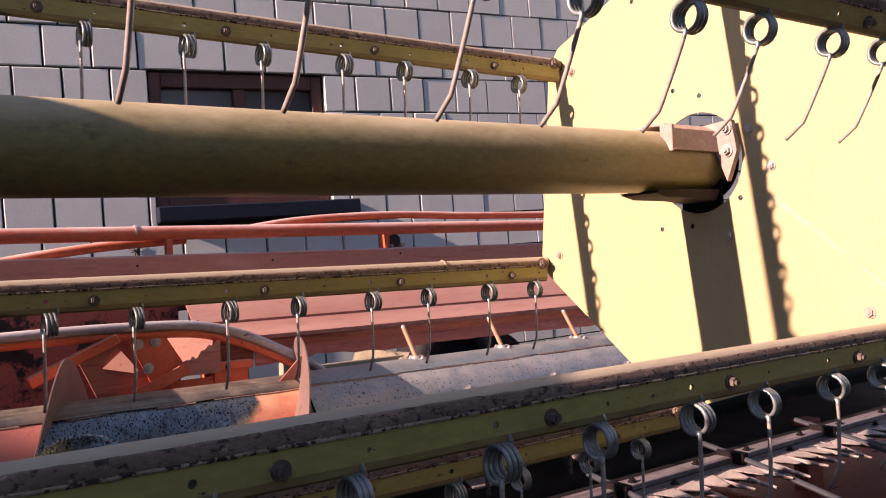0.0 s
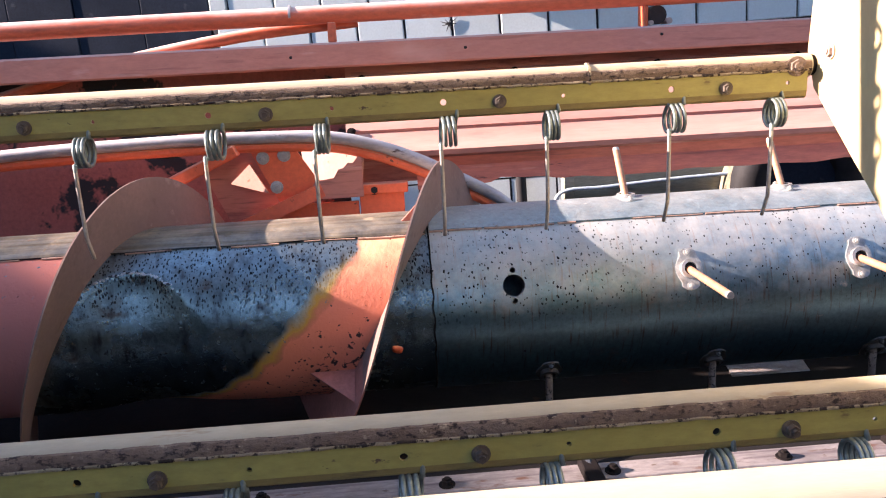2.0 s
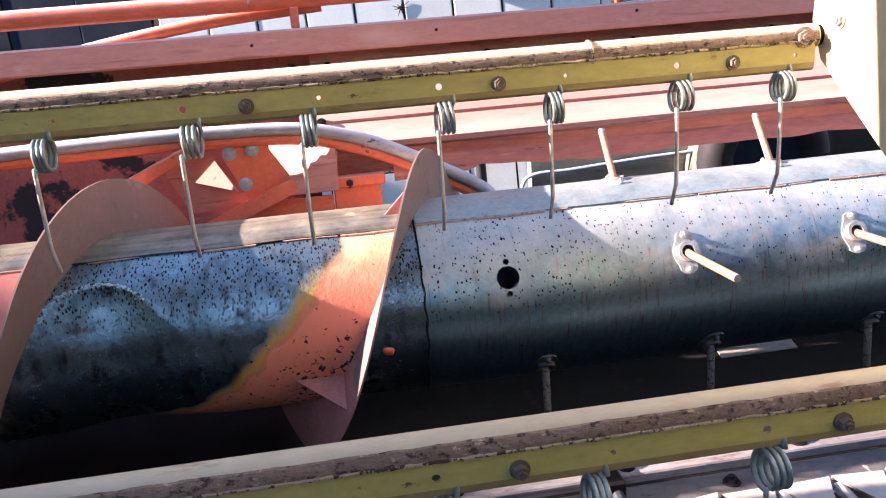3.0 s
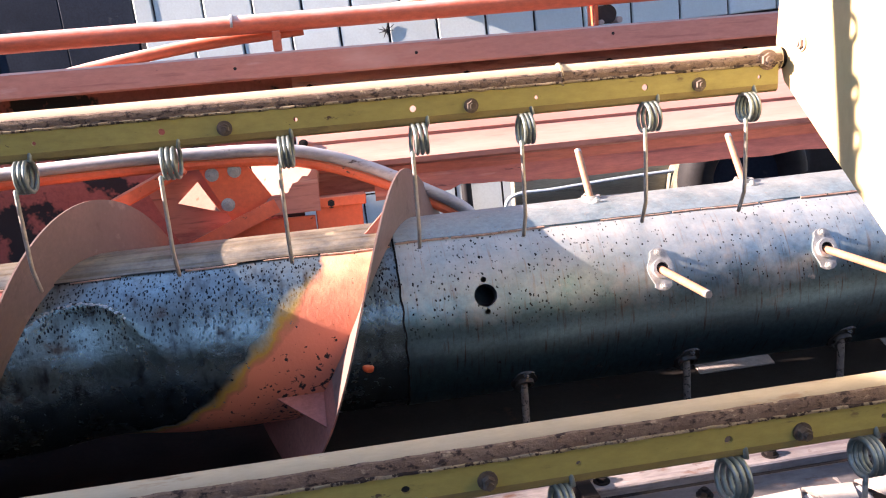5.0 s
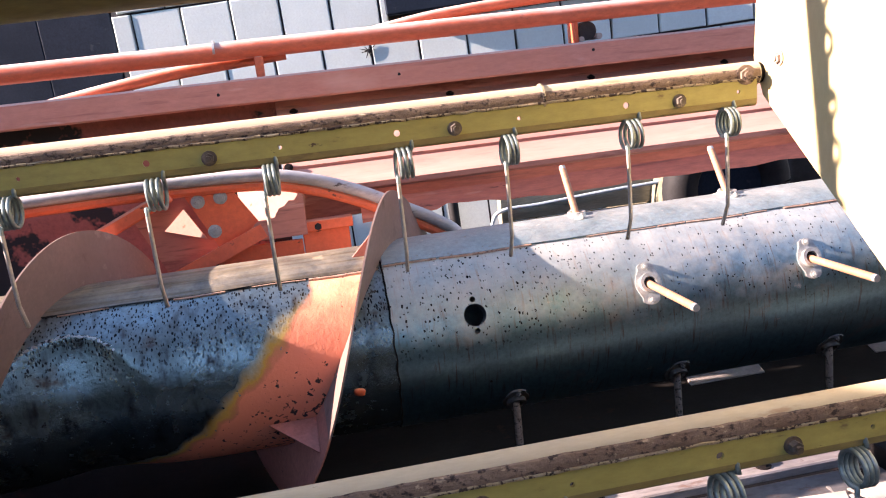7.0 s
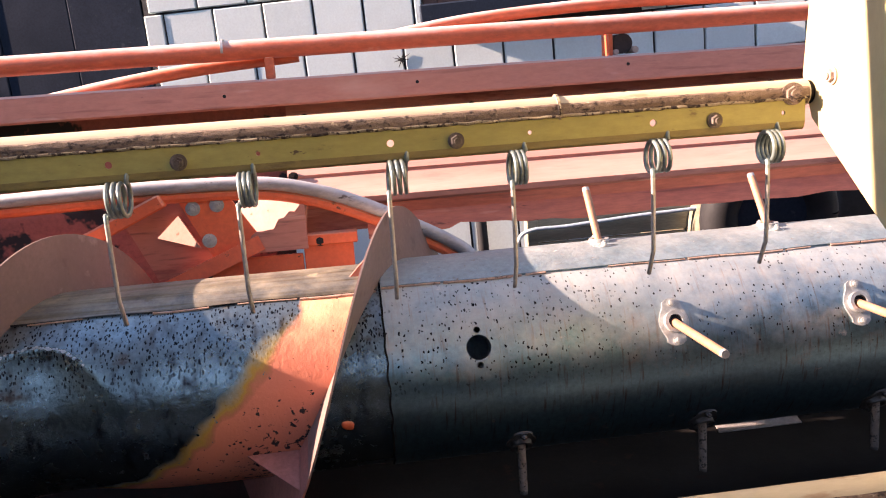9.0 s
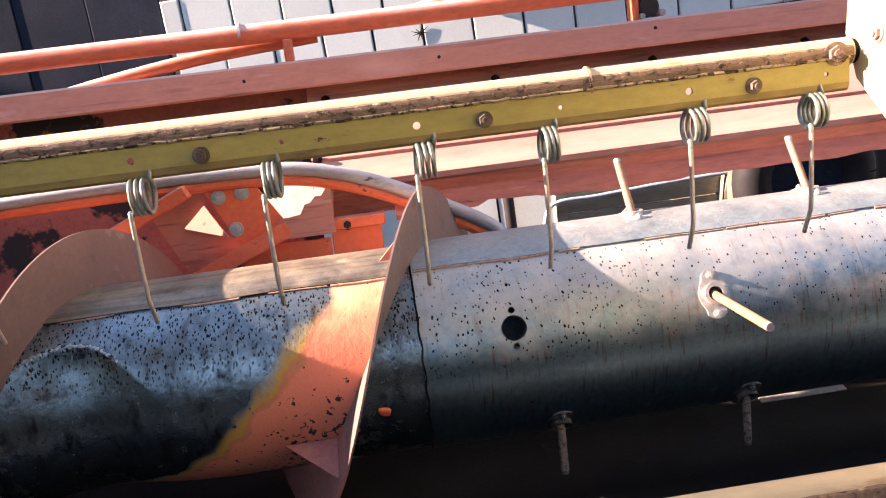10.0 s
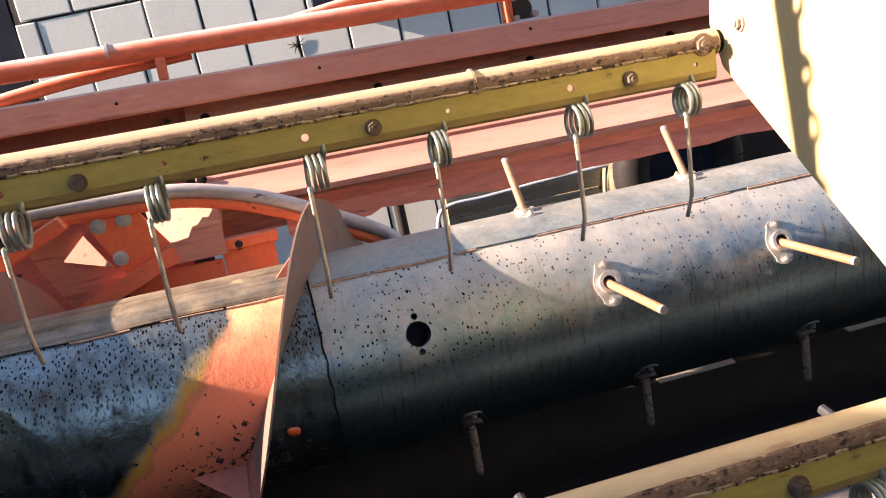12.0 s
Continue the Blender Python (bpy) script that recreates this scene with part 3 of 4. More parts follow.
# ---- reel ----
HUB = Vector((0.0, -0.434, 1.393))
RING_R, RING_A = 0.462, -21.3
X_LEFT, X_PLATE, XB = -1.95, 0.408, 0.400
reel = thing("reel", "lime green combine reel with six tine bars", "reel")

part("centre_tube", rod((X_LEFT, -0.4413, 1.3668), (0.44, -0.4413, 1.4088), 0.0555, 64), LIME_TUBE, reel, "dull lime green centre tube")


def hexagon(radii, cut):
    """A hexagon with cut corners; the radii differ a little from corner to corner."""
    pts = []
    for k in range(6):
        a = radians(RING_A + 60 * k)
        c = Vector((math.cos(a), math.sin(a))) * radii[k]
        for s in (-1, 1):
            b = radians(RING_A + 60 * (k + s))
            n = Vector((math.cos(b), math.sin(b))) * radii[(k + s) % 6]
            pts.append(tuple(c + (n - c).normalized() * cut))
    return pts


def reel_plate(x):
    """Hexagonal end plate with a hub hole; its own X-Y plane becomes world Y-Z."""
    holes = [ring(-0.007, 0.016, 0.096, 40)]
    for y, z in ((-0.451, 1.536), (-0.390, 1.557), (-0.348, 1.288), (-0.529, 1.335), (-0.420, 1.290)):
        holes.append(ring(y - HUB.y, z - HUB.z, 0.005, 10))
    me = flat_plate(hexagon((0.480, 0.498, 0.498, 0.498, 0.498, 0.472), 0.03), holes, 0.004)
    me.transform(Matrix(((0, 0, 1, x), (1, 0, 0, HUB.y), (0, 1, 0, HUB.z), (0, 0, 0, 1))))
    plate = place("end_plate", me, LIME_PALE, reel, "faded lime green hexagonal end plate", 20)
    return plate


reel_plate(-1.71)
plate = reel_plate(X_PLATE)
for k in range(6):
    a = radians(RING_A + 60 * k)
    part("plate_bolt", hex_bolt((X_PLATE - 0.002, HUB.y + 0.412 * math.cos(a + .01), HUB.z + 0.412 * math.sin(a + .01)), (-1, 0, 0), 0.007, 0.004), PINK_PRIMER, plate)

for y, z in ((-0.541, 1.533), (-0.552, 1.457), (-0.594, 1.386), (-0.502, 1.268)):
    part("plate_bolt", hex_bolt((X_PLATE - 0.002, y, z), (-1, 0, 0), 0.0065, 0.004), ZINC, plate, "grey bolt beside the hub")
# pale strip paints the bright line where a fold catches light
FOLD_GLINT = mat("pale_fold_glint_paint", (0.60, 0.54, 0.36), (0.54, 0.47, 0.27), 14, 0.6, spots=[((0.50, 0.43, 0.22), 30, 0.40, 0.1, 0.6, 0.0)])
fold_glint = flat_plate([(0.0, -0.007), (0.12, -0.004), (0.28, -0.003), (0.28, 0.004), (0.15, 0.006), (0.0, 0.004)], [], 0.0015)
fold_glint.transform(Matrix(((0, 0, 1, X_PLATE - 0.0030), (-1, 0, 0, 0), (0, 1, 0, 0), (0, 0, 0, 1))) @ pose(0.588, 1.336, 0, 0, 0, -40))
place("scuffed_crease", fold_glint, FOLD_GLINT, plate, "pale line painted for a bright fold", 0)
bm = bmesh.new()
wedge = [[bm.verts.new((x, y, z)) for y, z in ((-0.396, top), (-0.488, top), (-0.480, low), (-0.404, low))] for x, top, low in ((0.235, 1.3515, 1.3465), (0.262, 1.3520, 1.340), (0.345, 1.3535, 1.339), (0.404, 1.3545, 1.334))]
for a, b in zip(wedge, wedge[1:]):
    for k in range(4):
        bm.faces.new((a[k], a[(k + 1) % 4], b[(k + 1) % 4], b[k]))
bm.faces.new(wedge[0][::-1])
bm.faces.new(wedge[-1])
bmesh.ops.recalc_face_normals(bm, faces=bm.faces)
part("lower_clamp", bm, mat("dark_rusted_clamp", (0.035, 0.020, 0.018), (0.022, 0.013, 0.012), 20, 0.75), reel, "dark rusted lower clamp")
# near-black strap stands for the shaded hub inside the hole
part("hub_strap", box((0.41, -0.485, 1.281), (0.42, -0.395, 1.381), 0.002), STEEL_DARK, reel, "dark strap that stands for the shaded hub behind the hole")
# clamp that holds the tube at the plate
clamp = part("tube_clamp", extrude_profile(sheet_profile([(-0.392, 1.459), (-0.412, 1.465), (-0.447, 1.469), (-0.477, 1.466), (-0.495, 1.457), (-0.498, 1.421)], -0.005), 0.264, 0.404), PINK_PRIMER, reel, "pinkish weathered clamp bracket")
part("clamp_end", box((0.258, -0.502, 1.419), (0.265, -0.475, 1.466), 0.001), PINK_PRIMER, clamp)
part("gusset", extrude_profile([(-0.467, 1.473), (-0.532, 1.476), (-0.542, 1.421), (-0.519, 1.366), (-0.501, 1.411)], 0.384, 0.396), PINK_PRIMER, clamp)
for y, z in ((-0.522, 1.461), (-0.523, 1.421)):
    part("clamp_bolt", hex_bolt((0.383, y, z), (-1, 0, 0), 0.008, 0.006), ZINC, clamp)
me = flat_plate(ring(0, 0, 0.074, 40), [ring(0, 0, 0.056, 32)], 0.006)
me.transform(Matrix(((0, 0, 1, 0.425), (1, 0, 0, -0.4413), (0, 1, 0, 1.4085), (0, 0, 0, 1))))
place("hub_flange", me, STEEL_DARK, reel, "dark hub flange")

TINE_STEP = 0.293


def tine_mesh():
    """One double spring tine about its bolt: leg, coil, yoke under the bar, coil, leg."""
    r, rc, turns, half = 0.0026, 0.0172, 3.6, 0.0645
    cy, cz, n = 0.004, -0.036, 64
    bm = bmesh.new()
    for s, start, end in ((-1, half - 0.0095, half + 0.013), (1, half + 0.011, half - 0.0075)):
        # from the yoke outwards; both legs leave their coils at the same hand
        side = [(0.0, 0.016, 0.006), (start - 0.003, 0.016, 0.006), (start - 0.001, 0.010, -0.008)]
        for k in range(n + 1):
            f = k / n
            a = radians(90) - 2 * math.pi * turns * f
            side.append((start + (end - start) * f, cy + rc * math.cos(a), cz + rc * math.sin(a)))
        y0 = side[-1][1]
        side += smooth_path([(end, y0, cz - .014), (end, y0, cz - .050), (end, y0 + .002, cz - .102), (end, y0 + .005, cz - .112), (end, y0 + .017, cz - .136)], 4)
        tube_along([(s * x, y, z) for x, y, z in side], r, 7, bm)
    me = bpy.data.meshes.new("tine")
    bmesh.ops.recalc_face_normals(bm, faces=bm.faces)
    bm.to_mesh(me)
    bm.free()
    me.materials.append(SPRING)
    me.materials.append(TINE_LEG)
    for f in me.polygons:
        f.material_index = 1 if f.center.z < cz - 0.019 else 0
    me.shade_smooth()
    return me


TINE = tine_mesh()
bm = hex_bolt((0, -0.0165, 0), (0, -1, 0), 0.0062, 0.007)
BOLT = bpy.data.meshes.new("bar_bolt")
bm.to_mesh(BOLT)
bm.free()
BOLT.materials.append(mat("dark_rusty_bolt", (0.20, 0.165, 0.14), (0.09, 0.07, 0.055), 60, 0.6, 0.3))
BOLT.shade_flat()


def tine_bar(k, shift, tilt=0.0, drop=0.0, slope=0.0):
    """A bar of the reel: pipe, rusty underside strip, flat web with a lip and holes, bolts and spring tines."""
    a = radians(RING_A + 60 * k)
    y, z = HUB.y + RING_R * math.cos(a), HUB.z + RING_R * math.sin(a)
    bar = part("tine_bar", rod((X_LEFT, 0, 0), (XB, 0, 0), 0.0155, 20), BAR_TOP, reel, "lime green tine bar with rusty strip")
    bar.matrix_basis = Matrix.Translation((0, y, z - drop)) @ Matrix.Rotation(radians(slope), 4, "Y") @ Matrix.Rotation(radians(tilt), 4, "X")
    # dirt-rusted strip along the front of the pipe
    bm = bmesh.new()
    rows, n = [], 420
    for i in range(n + 1):
        x = X_LEFT + (XB - 0.002 - X_LEFT) * i / n
        row = []
        for j in range(9):
            f = j / 8
            top = (146 if k == 0 else 138) + 3 * noise.noise((x * 14, k * 3.1, 1)) + 3 * noise.noise((x * 50, k, 4))
            low = 236 + 5 * noise.noise((x * 30, k * 2.3, 7))
            d = radians(top + (low - top) * f)
            lift = 0.0007 + 0.0009 * abs(noise.noise((x * 55, f * 5, k * 1.7)))
            r = 0.0150 if j in (0, 8) else 0.0155 + lift
            row.append(bm.verts.new((x, r * math.cos(d), r * math.sin(d))))
        rows.append(row)
    for p, q in zip(rows, rows[1:]):
        for j in range(8):
            bm.faces.new((p[j], q[j], q[j + 1], p[j + 1]))
    bmesh.ops.recalc_face_normals(bm, faces=bm.faces)
    strip = part("rust_strip", bm, BAR_RUST, bar, "rough crusted rusty strip", 25)
    crust = []
    for i in range(n + 1):
        x = X_LEFT + (XB - 0.002 - X_LEFT) * i / n
        crust.append((x, -0.0156 + 0.0006 * noise.noise((x * 70, k, 2)), -0.0052 + 0.0013 * noise.noise((x * 80, k, 9))))
    part("crust", tube_along(crust, 0.0019, 6), CRUST, strip, "pale flaking crust along the strip", 60)
    bolts = [shift + TINE_STEP * i for i in range(-8, 4) if X_LEFT < shift + TINE_STEP * i < 0.36]
    holes = []
    for b in bolts:
        for dx, r in ((-0.071, 0.0040), (0.082, 0.0025)):
            if b + dx < 0.37:
                holes.append(ring(b + dx, -0.0205, r, 10))
    me = flat_plate(rect(X_LEFT, XB - 0.007, -0.0310, -0.006), holes, 0.0035)
    me.transform(pose(0, -0.0135, 0, 90))
    web = place("web", me, LIME, bar, "lime green web with drilled holes", 20)
    part("lip", extrude_profile(sheet_profile([(-0.0152, -0.0310), (-0.0138, -0.0380), (-0.0100, -0.041)], 0.003), X_LEFT, XB - 0.007), LIME_DARKER, bar, "darker turned-in lower lip")
    for b in bolts:
        ob = new("bar_bolt", BOLT)
        ob.parent, ob.location = bar, (b, 0.001, -0.023)
        ob = new("tine", TINE)
        ob.parent, ob.location = bar, (b, -0.022, -0.021)
    if k == 0:
        part("weld_ring", rod((0.1065, 0, 0), (0.1095, 0, 0), 0.0182, 20), CRUST, bar, "pale weld ring")
    part("end_bolt", hex_bolt((0.377, -0.0160, 0.000), (-0.15, -1, 0), 0.0088, 0.006), BAR_RUST, bar)
    part("bearing", rod((0.388, 0, 0), (0.412, 0, 0), 0.0135, 20), STEEL_DARK, bar, "dark pivot bearing")
    return bar


for k, shift, tilt, drop, slope in ((0, -0.008, 0, -0.004, 0), (1, -0.088, 0, 0.006, 0), (2, 0.097, 0, 0, 0), (3, 0.218, 27, -0.003, -1.0), (4, -0.041, 0, 0, 0), (5, -0.085, 0, 0, 0)):
    tine_bar(k, shift, tilt, drop, slope)


# ---- auger ----
AX = Vector((0.0, 0.345, 0.838))
auger = thing("auger", "worn steel feed auger with flighting and retracting fingers", "auger", (0, AX.y, AX.z))


def on_tube(x, deg, r):
    a = radians(deg)
    return Vector((x, r * math.cos(a), r * math.sin(a)))


def auger_tube(name, x0, x1, r, nx, material, label, dent=False):
    """A hollow tube; a lapped seam runs along it, and one stretch is dented."""
    bm = bmesh.new()
    nt = 240 if dent else 120
    outer = []
    for i in range(nx + 1):
        x = x0 + (x1 - x0) * i / nx
        row = []
        for k in range(nt):
            deg = 360 * k / nt
            rr = r + 0.0006 * noise.noise((x * 6, math.cos(radians(deg)) * 2, math.sin(radians(deg)) * 2))
            if dent:
                # an arched crease with the sheet pushed in below it
                u = (x + 0.575) / 0.062
                v = deg - (134 + (7 if u < 0 else 10) * u * u)
                deep = math.exp(-0.55 * u * u)
                if v > 0:
                    rr -= 0.028 * deep * (1 - math.exp(-v / 11)) * math.exp(-(v / 140) ** 2)
            row.append(bm.verts.new(on_tube(x, deg, rr)))
        outer.append(row)
    for a, b in zip(outer, outer[1:]):
        for k in range(nt):
            bm.faces.new((a[k], a[(k + 1) % nt], b[(k + 1) % nt], b[k]))
    inner = [[bm.verts.new(on_tube(x, 360 * k / nt, r - 0.03)) for k in range(nt)] for x in (x0, x1)]
    for k in range(nt):
        j = (k + 1) % nt
        bm.faces.new((inner[0][k], inner[1][k], inner[1][j], inner[0][j]))
        bm.faces.new((outer[0][k], inner[0][k], inner[0][j], outer[0][j]))
        bm.faces.new((outer[-1][k], outer[-1][j], inner[1][j], inner[1][k]))
    bmesh.ops.recalc_face_normals(bm, faces=bm.faces)
    return part(name, bm, material, auger, label, 40)


def lap_sheet(x0, x1, r, a0, a1, seed, material):
    """The overlapping edge of the rolled sheet, with its broken weld bead."""
    bm = bmesh.new()
    outer, inner = [], []
    n = max(2, int((x1 - x0) / 0.03))
    degs = [a0 + (a1 - a0) * k / 16 for k in range(17)]
    for i in range(n + 1):
        x = x0 + (x1 - x0) * i / n
        e = 1.2 * noise.noise((x * 9, seed, 0))
        outer.append([bm.verts.new(on_tube(x, d + (e if d == degs[-1] else 0), r + 0.0034)) for d in degs])
        inner.append([bm.verts.new(on_tube(x, d + (e if d == degs[-1] else 0), r - 0.002)) for d in degs])
    for a, b in zip(outer, outer[1:]):
        for k in range(16):
            bm.faces.new((a[k], a[k + 1], b[k + 1], b[k]))
    for i in range(n):
        for k in (0, 16):
            bm.faces.new((outer[i][k], inner[i][k], inner[i + 1][k], outer[i + 1][k]))
    for o, m in ((outer[0], inner[0]), (outer[-1], inner[-1])):
        for k in range(16):
            bm.faces.new((o[k], o[k + 1], m[k + 1], m[k]))
    bmesh.ops.recalc_face_normals(bm, faces=bm.faces)
    lap = part("lap_sheet", bm, material, auger, "lapped sheet edge along the tube", 30)
    rng = random.Random(seed)
    x = x0
    while x < min(x1, 1.3):
        step = rng.uniform(0.03, 0.13)
        if rng.random() < 0.75:
            pts = [on_tube(x + step * f, a1 + 0.5 + 1.2 * noise.noise(((x + step * f) * 9, seed, 0)), r + 0.0012) for f in (0, 0.33, 0.66, 0.95)]
            part("weld_bead", tube_along(pts, rng.uniform(0.0012, 0.0022), 6), WELD, lap)
        x += step


def drill(ob, cutters):
    """Real holes through a mesh."""
    made = []
    for c in cutters:
        me = bpy.data.meshes.new("cutter")
        c.to_mesh(me)
        c.free()
        cut = new("cutter", me)
        cut.location = (0, AX.y, AX.z)
        mod = ob.modifiers.new("hole", "BOOLEAN")
        mod.operation, mod.object, mod.solver = "DIFFERENCE", cut, "EXACT"
        made.append(cut)
    bpy.context.view_layer.update()
    me = bpy.data.meshes.new_from_object(ob.evaluated_get(bpy.context.evaluated_depsgraph_get()))
    ob.modifiers.clear()
    ob.data = me
    for c in made:
        bpy.data.objects.remove(c)


left = auger_tube("flighted_tube", -1.95, -0.095, 0.1555, 260, AUGER_PAINTED, "worn blackened tube with orange paint and a dent", dent=True)
right = auger_tube("finger_tube", -0.097, 3.0, 0.1585, 90, AUGER_PLAIN, "worn bare steel finger tube with lapped seam")
cuts = []
for deg, r in ((158.5, 0.0180), (167.7, 0.0048), (149.4, 0.0048)):
    cuts.append(rod(on_tube(0.035, deg, 0.10), on_tube(0.035, deg, 0.20), r, 24))
drill(right, cuts)

lap_sheet(-0.90, -0.10, 0.1555, 64, 119, 3, LAP_CREAM)
lap_sheet(-0.094, 3.0, 0.1585, 60, 118.5, 5, LAP_GREY)
# bright flecks put the dent rim's reflection and scuffs into colour
rng = random.Random(21)
bm = bmesh.new()
for i in range(34):
    u = -1.15 + 2.2 * i / 33 + rng.uniform(-0.03, 0.03)
    c = on_tube(-0.575 + 0.062 * u, 134.4 + (7 if u < 0 else 10) * u * u + rng.uniform(-0.7, 0.7), 0.1553)
    bmesh.ops.create_icosphere(bm, subdivisions=1, radius=1, matrix=Matrix.Translation(c) @ pose(0, 0, 0, 135 - 90 + 10 * u * u, 0, 0) @ Matrix.Diagonal((rng.uniform(0.002, 0.0045), rng.uniform(0.0015, 0.003), 0.0009, 1)))
part("dent_crease", bm, CREASE, left, "bright crease of the dent, reflection and scuffs in its colour")
part("joint_bead", tube_along([on_tube(-0.0965 + 0.002 * noise.noise((k * 0.4, 2, 1)), 60 + 3 * k, 0.1578) for k in range(62)], 0.0017, 6), STEEL_DARK, auger, "dark joint round the tube")
bm = bmesh.new()
bmesh.ops.create_icosphere(bm, subdivisions=2, radius=1, matrix=Matrix.Translation(on_tube(-0.158, 193, 0.1565)) @ pose(0, 0, 0, 100) @ Matrix.Diagonal((0.010, 0.008, 0.002, 1)))
for v in bm.verts:
    v.co += 0.004 * noise.noise_vector(v.co * 90)
part("paint_scab", bm, ORANGE, auger, "small rust-orange paint scab", 60)

PITCH, X_FLIGHT = 0.51, -0.065


def flight(name, a0, a1, x_top, material, label):
    """A helical flight; angles in degrees, x_top where it passes the top."""
    bm = bmesh.new()
    n = int((a1 - a0) / 4)
    rows = []
    for i in range(n + 1):
        deg = a0 + (a1 - a0) * i / n
        x = x_top - PITCH * (deg - 90) / 360
        wob = 0.004 * noise.noise((deg * 0.02, x * 3, 0))
        rows.append([(x + wob * f, deg, 0.150 + (0.246 - 0.150) * f) for f in (0, 0.25, 0.5, 0.75, 1.0)])
    for s in (-0.0015, 0.0015):
        verts = [[bm.verts.new(on_tube(x + s, d, r)) for x, d, r in row] for row in rows]
        if s < 0:
            first = verts
        for a, b in zip(verts, verts[1:]):
            for k in range(4):
                bm.faces.new((a[k], a[k + 1], b[k + 1], b[k]))
    for i in range(len(first) - 1):
        bm.faces.new((first[i][4], verts[i][4], verts[i + 1][4], first[i + 1][4]))
    for i in (0, -1):
        for k in range(4):
            bm.faces.new((first[i][k], verts[i][k], verts[i][k + 1], first[i][k + 1]))
    bmesh.ops.recalc_face_normals(bm, faces=bm.faces)
    return part(name, bm, material, auger, label, 50)


flight("flight", 196, 340, X_FLIGHT, FLIGHT_RED, "pinkish red lower stretch of the flight")
flight("flight", 340, 90 + 360 * 3.4, X_FLIGHT, FLIGHT, "dusty steel helical flight")
fl = flight("flight", 22, 196, X_FLIGHT, FLIGHT, "dusty steel helical flight with bright worn edge")


def gusset(deg, size, span):
    """A small triangular stay between tube and flight."""
    x = X_FLIGHT - PITCH * (deg - 90) / 360
    bm = bmesh.new()
    a = [on_tube(x - 0.002, deg, 0.156), on_tube(x - 0.002, deg, 0.156 + size), on_tube(x - span, deg, 0.157)]
    b = [v + (on_tube(0, deg + 90, 0.003)) for v in a]
    va, vb = [bm.verts.new(v) for v in a], [bm.verts.new(v) for v in b]
    bm.faces.new(va)
    bm.faces.new(vb[::-1])
    for k in range(3):
        bm.faces.new((va[k], va[(k + 1) % 3], vb[(k + 1) % 3], vb[k]))
    bmesh.ops.recalc_face_normals(bm, faces=bm.faces)
    part("stay", bm, FLIGHT_RED, auger, "pinkish triangular stay")


gusset(104, 0.06, 0.055)
gusset(206, 0.07, 0.075)


# darker zinc puts the lower guides' shade into their colour
ZINC_SHADED = mat("shaded_zinc", (0.13, 0.125, 0.12), (0.06, 0.055, 0.05), 40, 0.4, 0.5, spots=[((0.4, 0.4, 0.4), 30, 0.34, 0.05, 0.4, 0.4)])
SPECKLED = mat("speckled_rod", (0.26, 0.21, 0.18), (0.16, 0.125, 0.11), 60, 0.6, 0.2, spots=[((0.03, 0.025, 0.02), 140, 0.46, 0.05, 0.8, 0.0)])


def finger(x, deg, way, length, metal=None, rust=None):
    """A bolted finger guide with its rod."""
    base = on_tube(x, deg, 0.1585)
    n = on_tube(0, deg, 1)
    t = on_tube(0, deg + 90, 1)
    outline = []
    for k in range(28):
        a = 2 * math.pi * k / 28
        rr = 0.0225 + 0.013 * abs(math.cos(a)) ** 3
        outline.append((rr * math.cos(a), 0.0225 * math.sin(a) if abs(math.cos(a)) < .9 else rr * math.sin(a)))
    me = flat_plate(outline, [ring(0, 0, 0.011, 16)], 0.003)
    m = Matrix(((t.x, 1, n.x, base.x), (t.y, 0, n.y, base.y), (t.z, 0, n.z, base.z), (0, 0, 0, 1)))
    me.transform(m)
    metal, rust = metal or ZINC, rust or FINGER
    guide = place("finger_guide", me, metal, auger, "zinc grey bolted finger guide")
    me = flat_plate(ring(0, 0, 0.0160, 24), [ring(0, 0, 0.0105, 20)], 0.009)
    me.transform(Matrix.Translation(n * 0.0045) @ m)
    place("guide_cup", me, metal, guide)
    # black plug stands for the darkness of the open bore
    part("guide_bore", rod(base - n * 0.003, base + n * 0.0035, 0.0108, 16), BLACK, guide)
    for s in (-1, 1):
        part("guide_bolt", hex_bolt(base + t * 0.028 * s + n * 0.001, n, 0.0045, 0.004), metal, guide)
    way = Vector(way).normalized()
    bar = part("finger", rod(base - way * 0.02, base + way * (length - 0.006), 0.0062, 14), rust, guide, "rust-coloured finger rod")
    tip = rod(base + way * (length - 0.006), base + way * length, 0.0062, 14, r2=0.0056)
    part("finger_tip", tip, metal, bar, "grey worn tip")


for x in (0.325, 0.612, 0.90, 1.19):
    finger(x, 156, (0, -0.99, 0.03), 0.165)
for x in (0.263, 0.550, 0.840, 1.125):
    finger(x, 88, (-0.03, 0.55, 0.83), 0.10)
for x in (0.095, 0.381, 0.668, 0.955):
    finger(x, 223, (0, -0.02, -1.0), 0.085, ZINC_SHADED, SPECKLED)


# ---- header body ----
header = thing("header_body", "faded red steel header body with top beam, rail and knife bar", "header")
beam = part("top_beam", box((-1.95, 0.68, 1.243), (3.0, 0.745, 1.294), 0.004), BEAM, header, "dusty red box beam")
part("rail_tube", rod((-1.95, 0.705, 1.342), (3.0, 0.705, 1.366), 0.0185, 24), RED, header, "faded red round rail")
part("brace_pipe", tube_along(smooth_path([(-0.95, 0.735, 1.215), (-0.72, 0.735, 1.272), (-0.45, 0.735, 1.315), (-0.2, 0.735, 1.335)]), 0.0125, 14), RED, header)
part("upper_pipe", tube_along(smooth_path([(-0.05, 0.745, 1.355), (0.15, 0.75, 1.383), (0.45, 0.75, 1.398), (0.8, 0.75, 1.395), (1.6, 0.75, 1.40)]), 0.012, 14), RED, header)
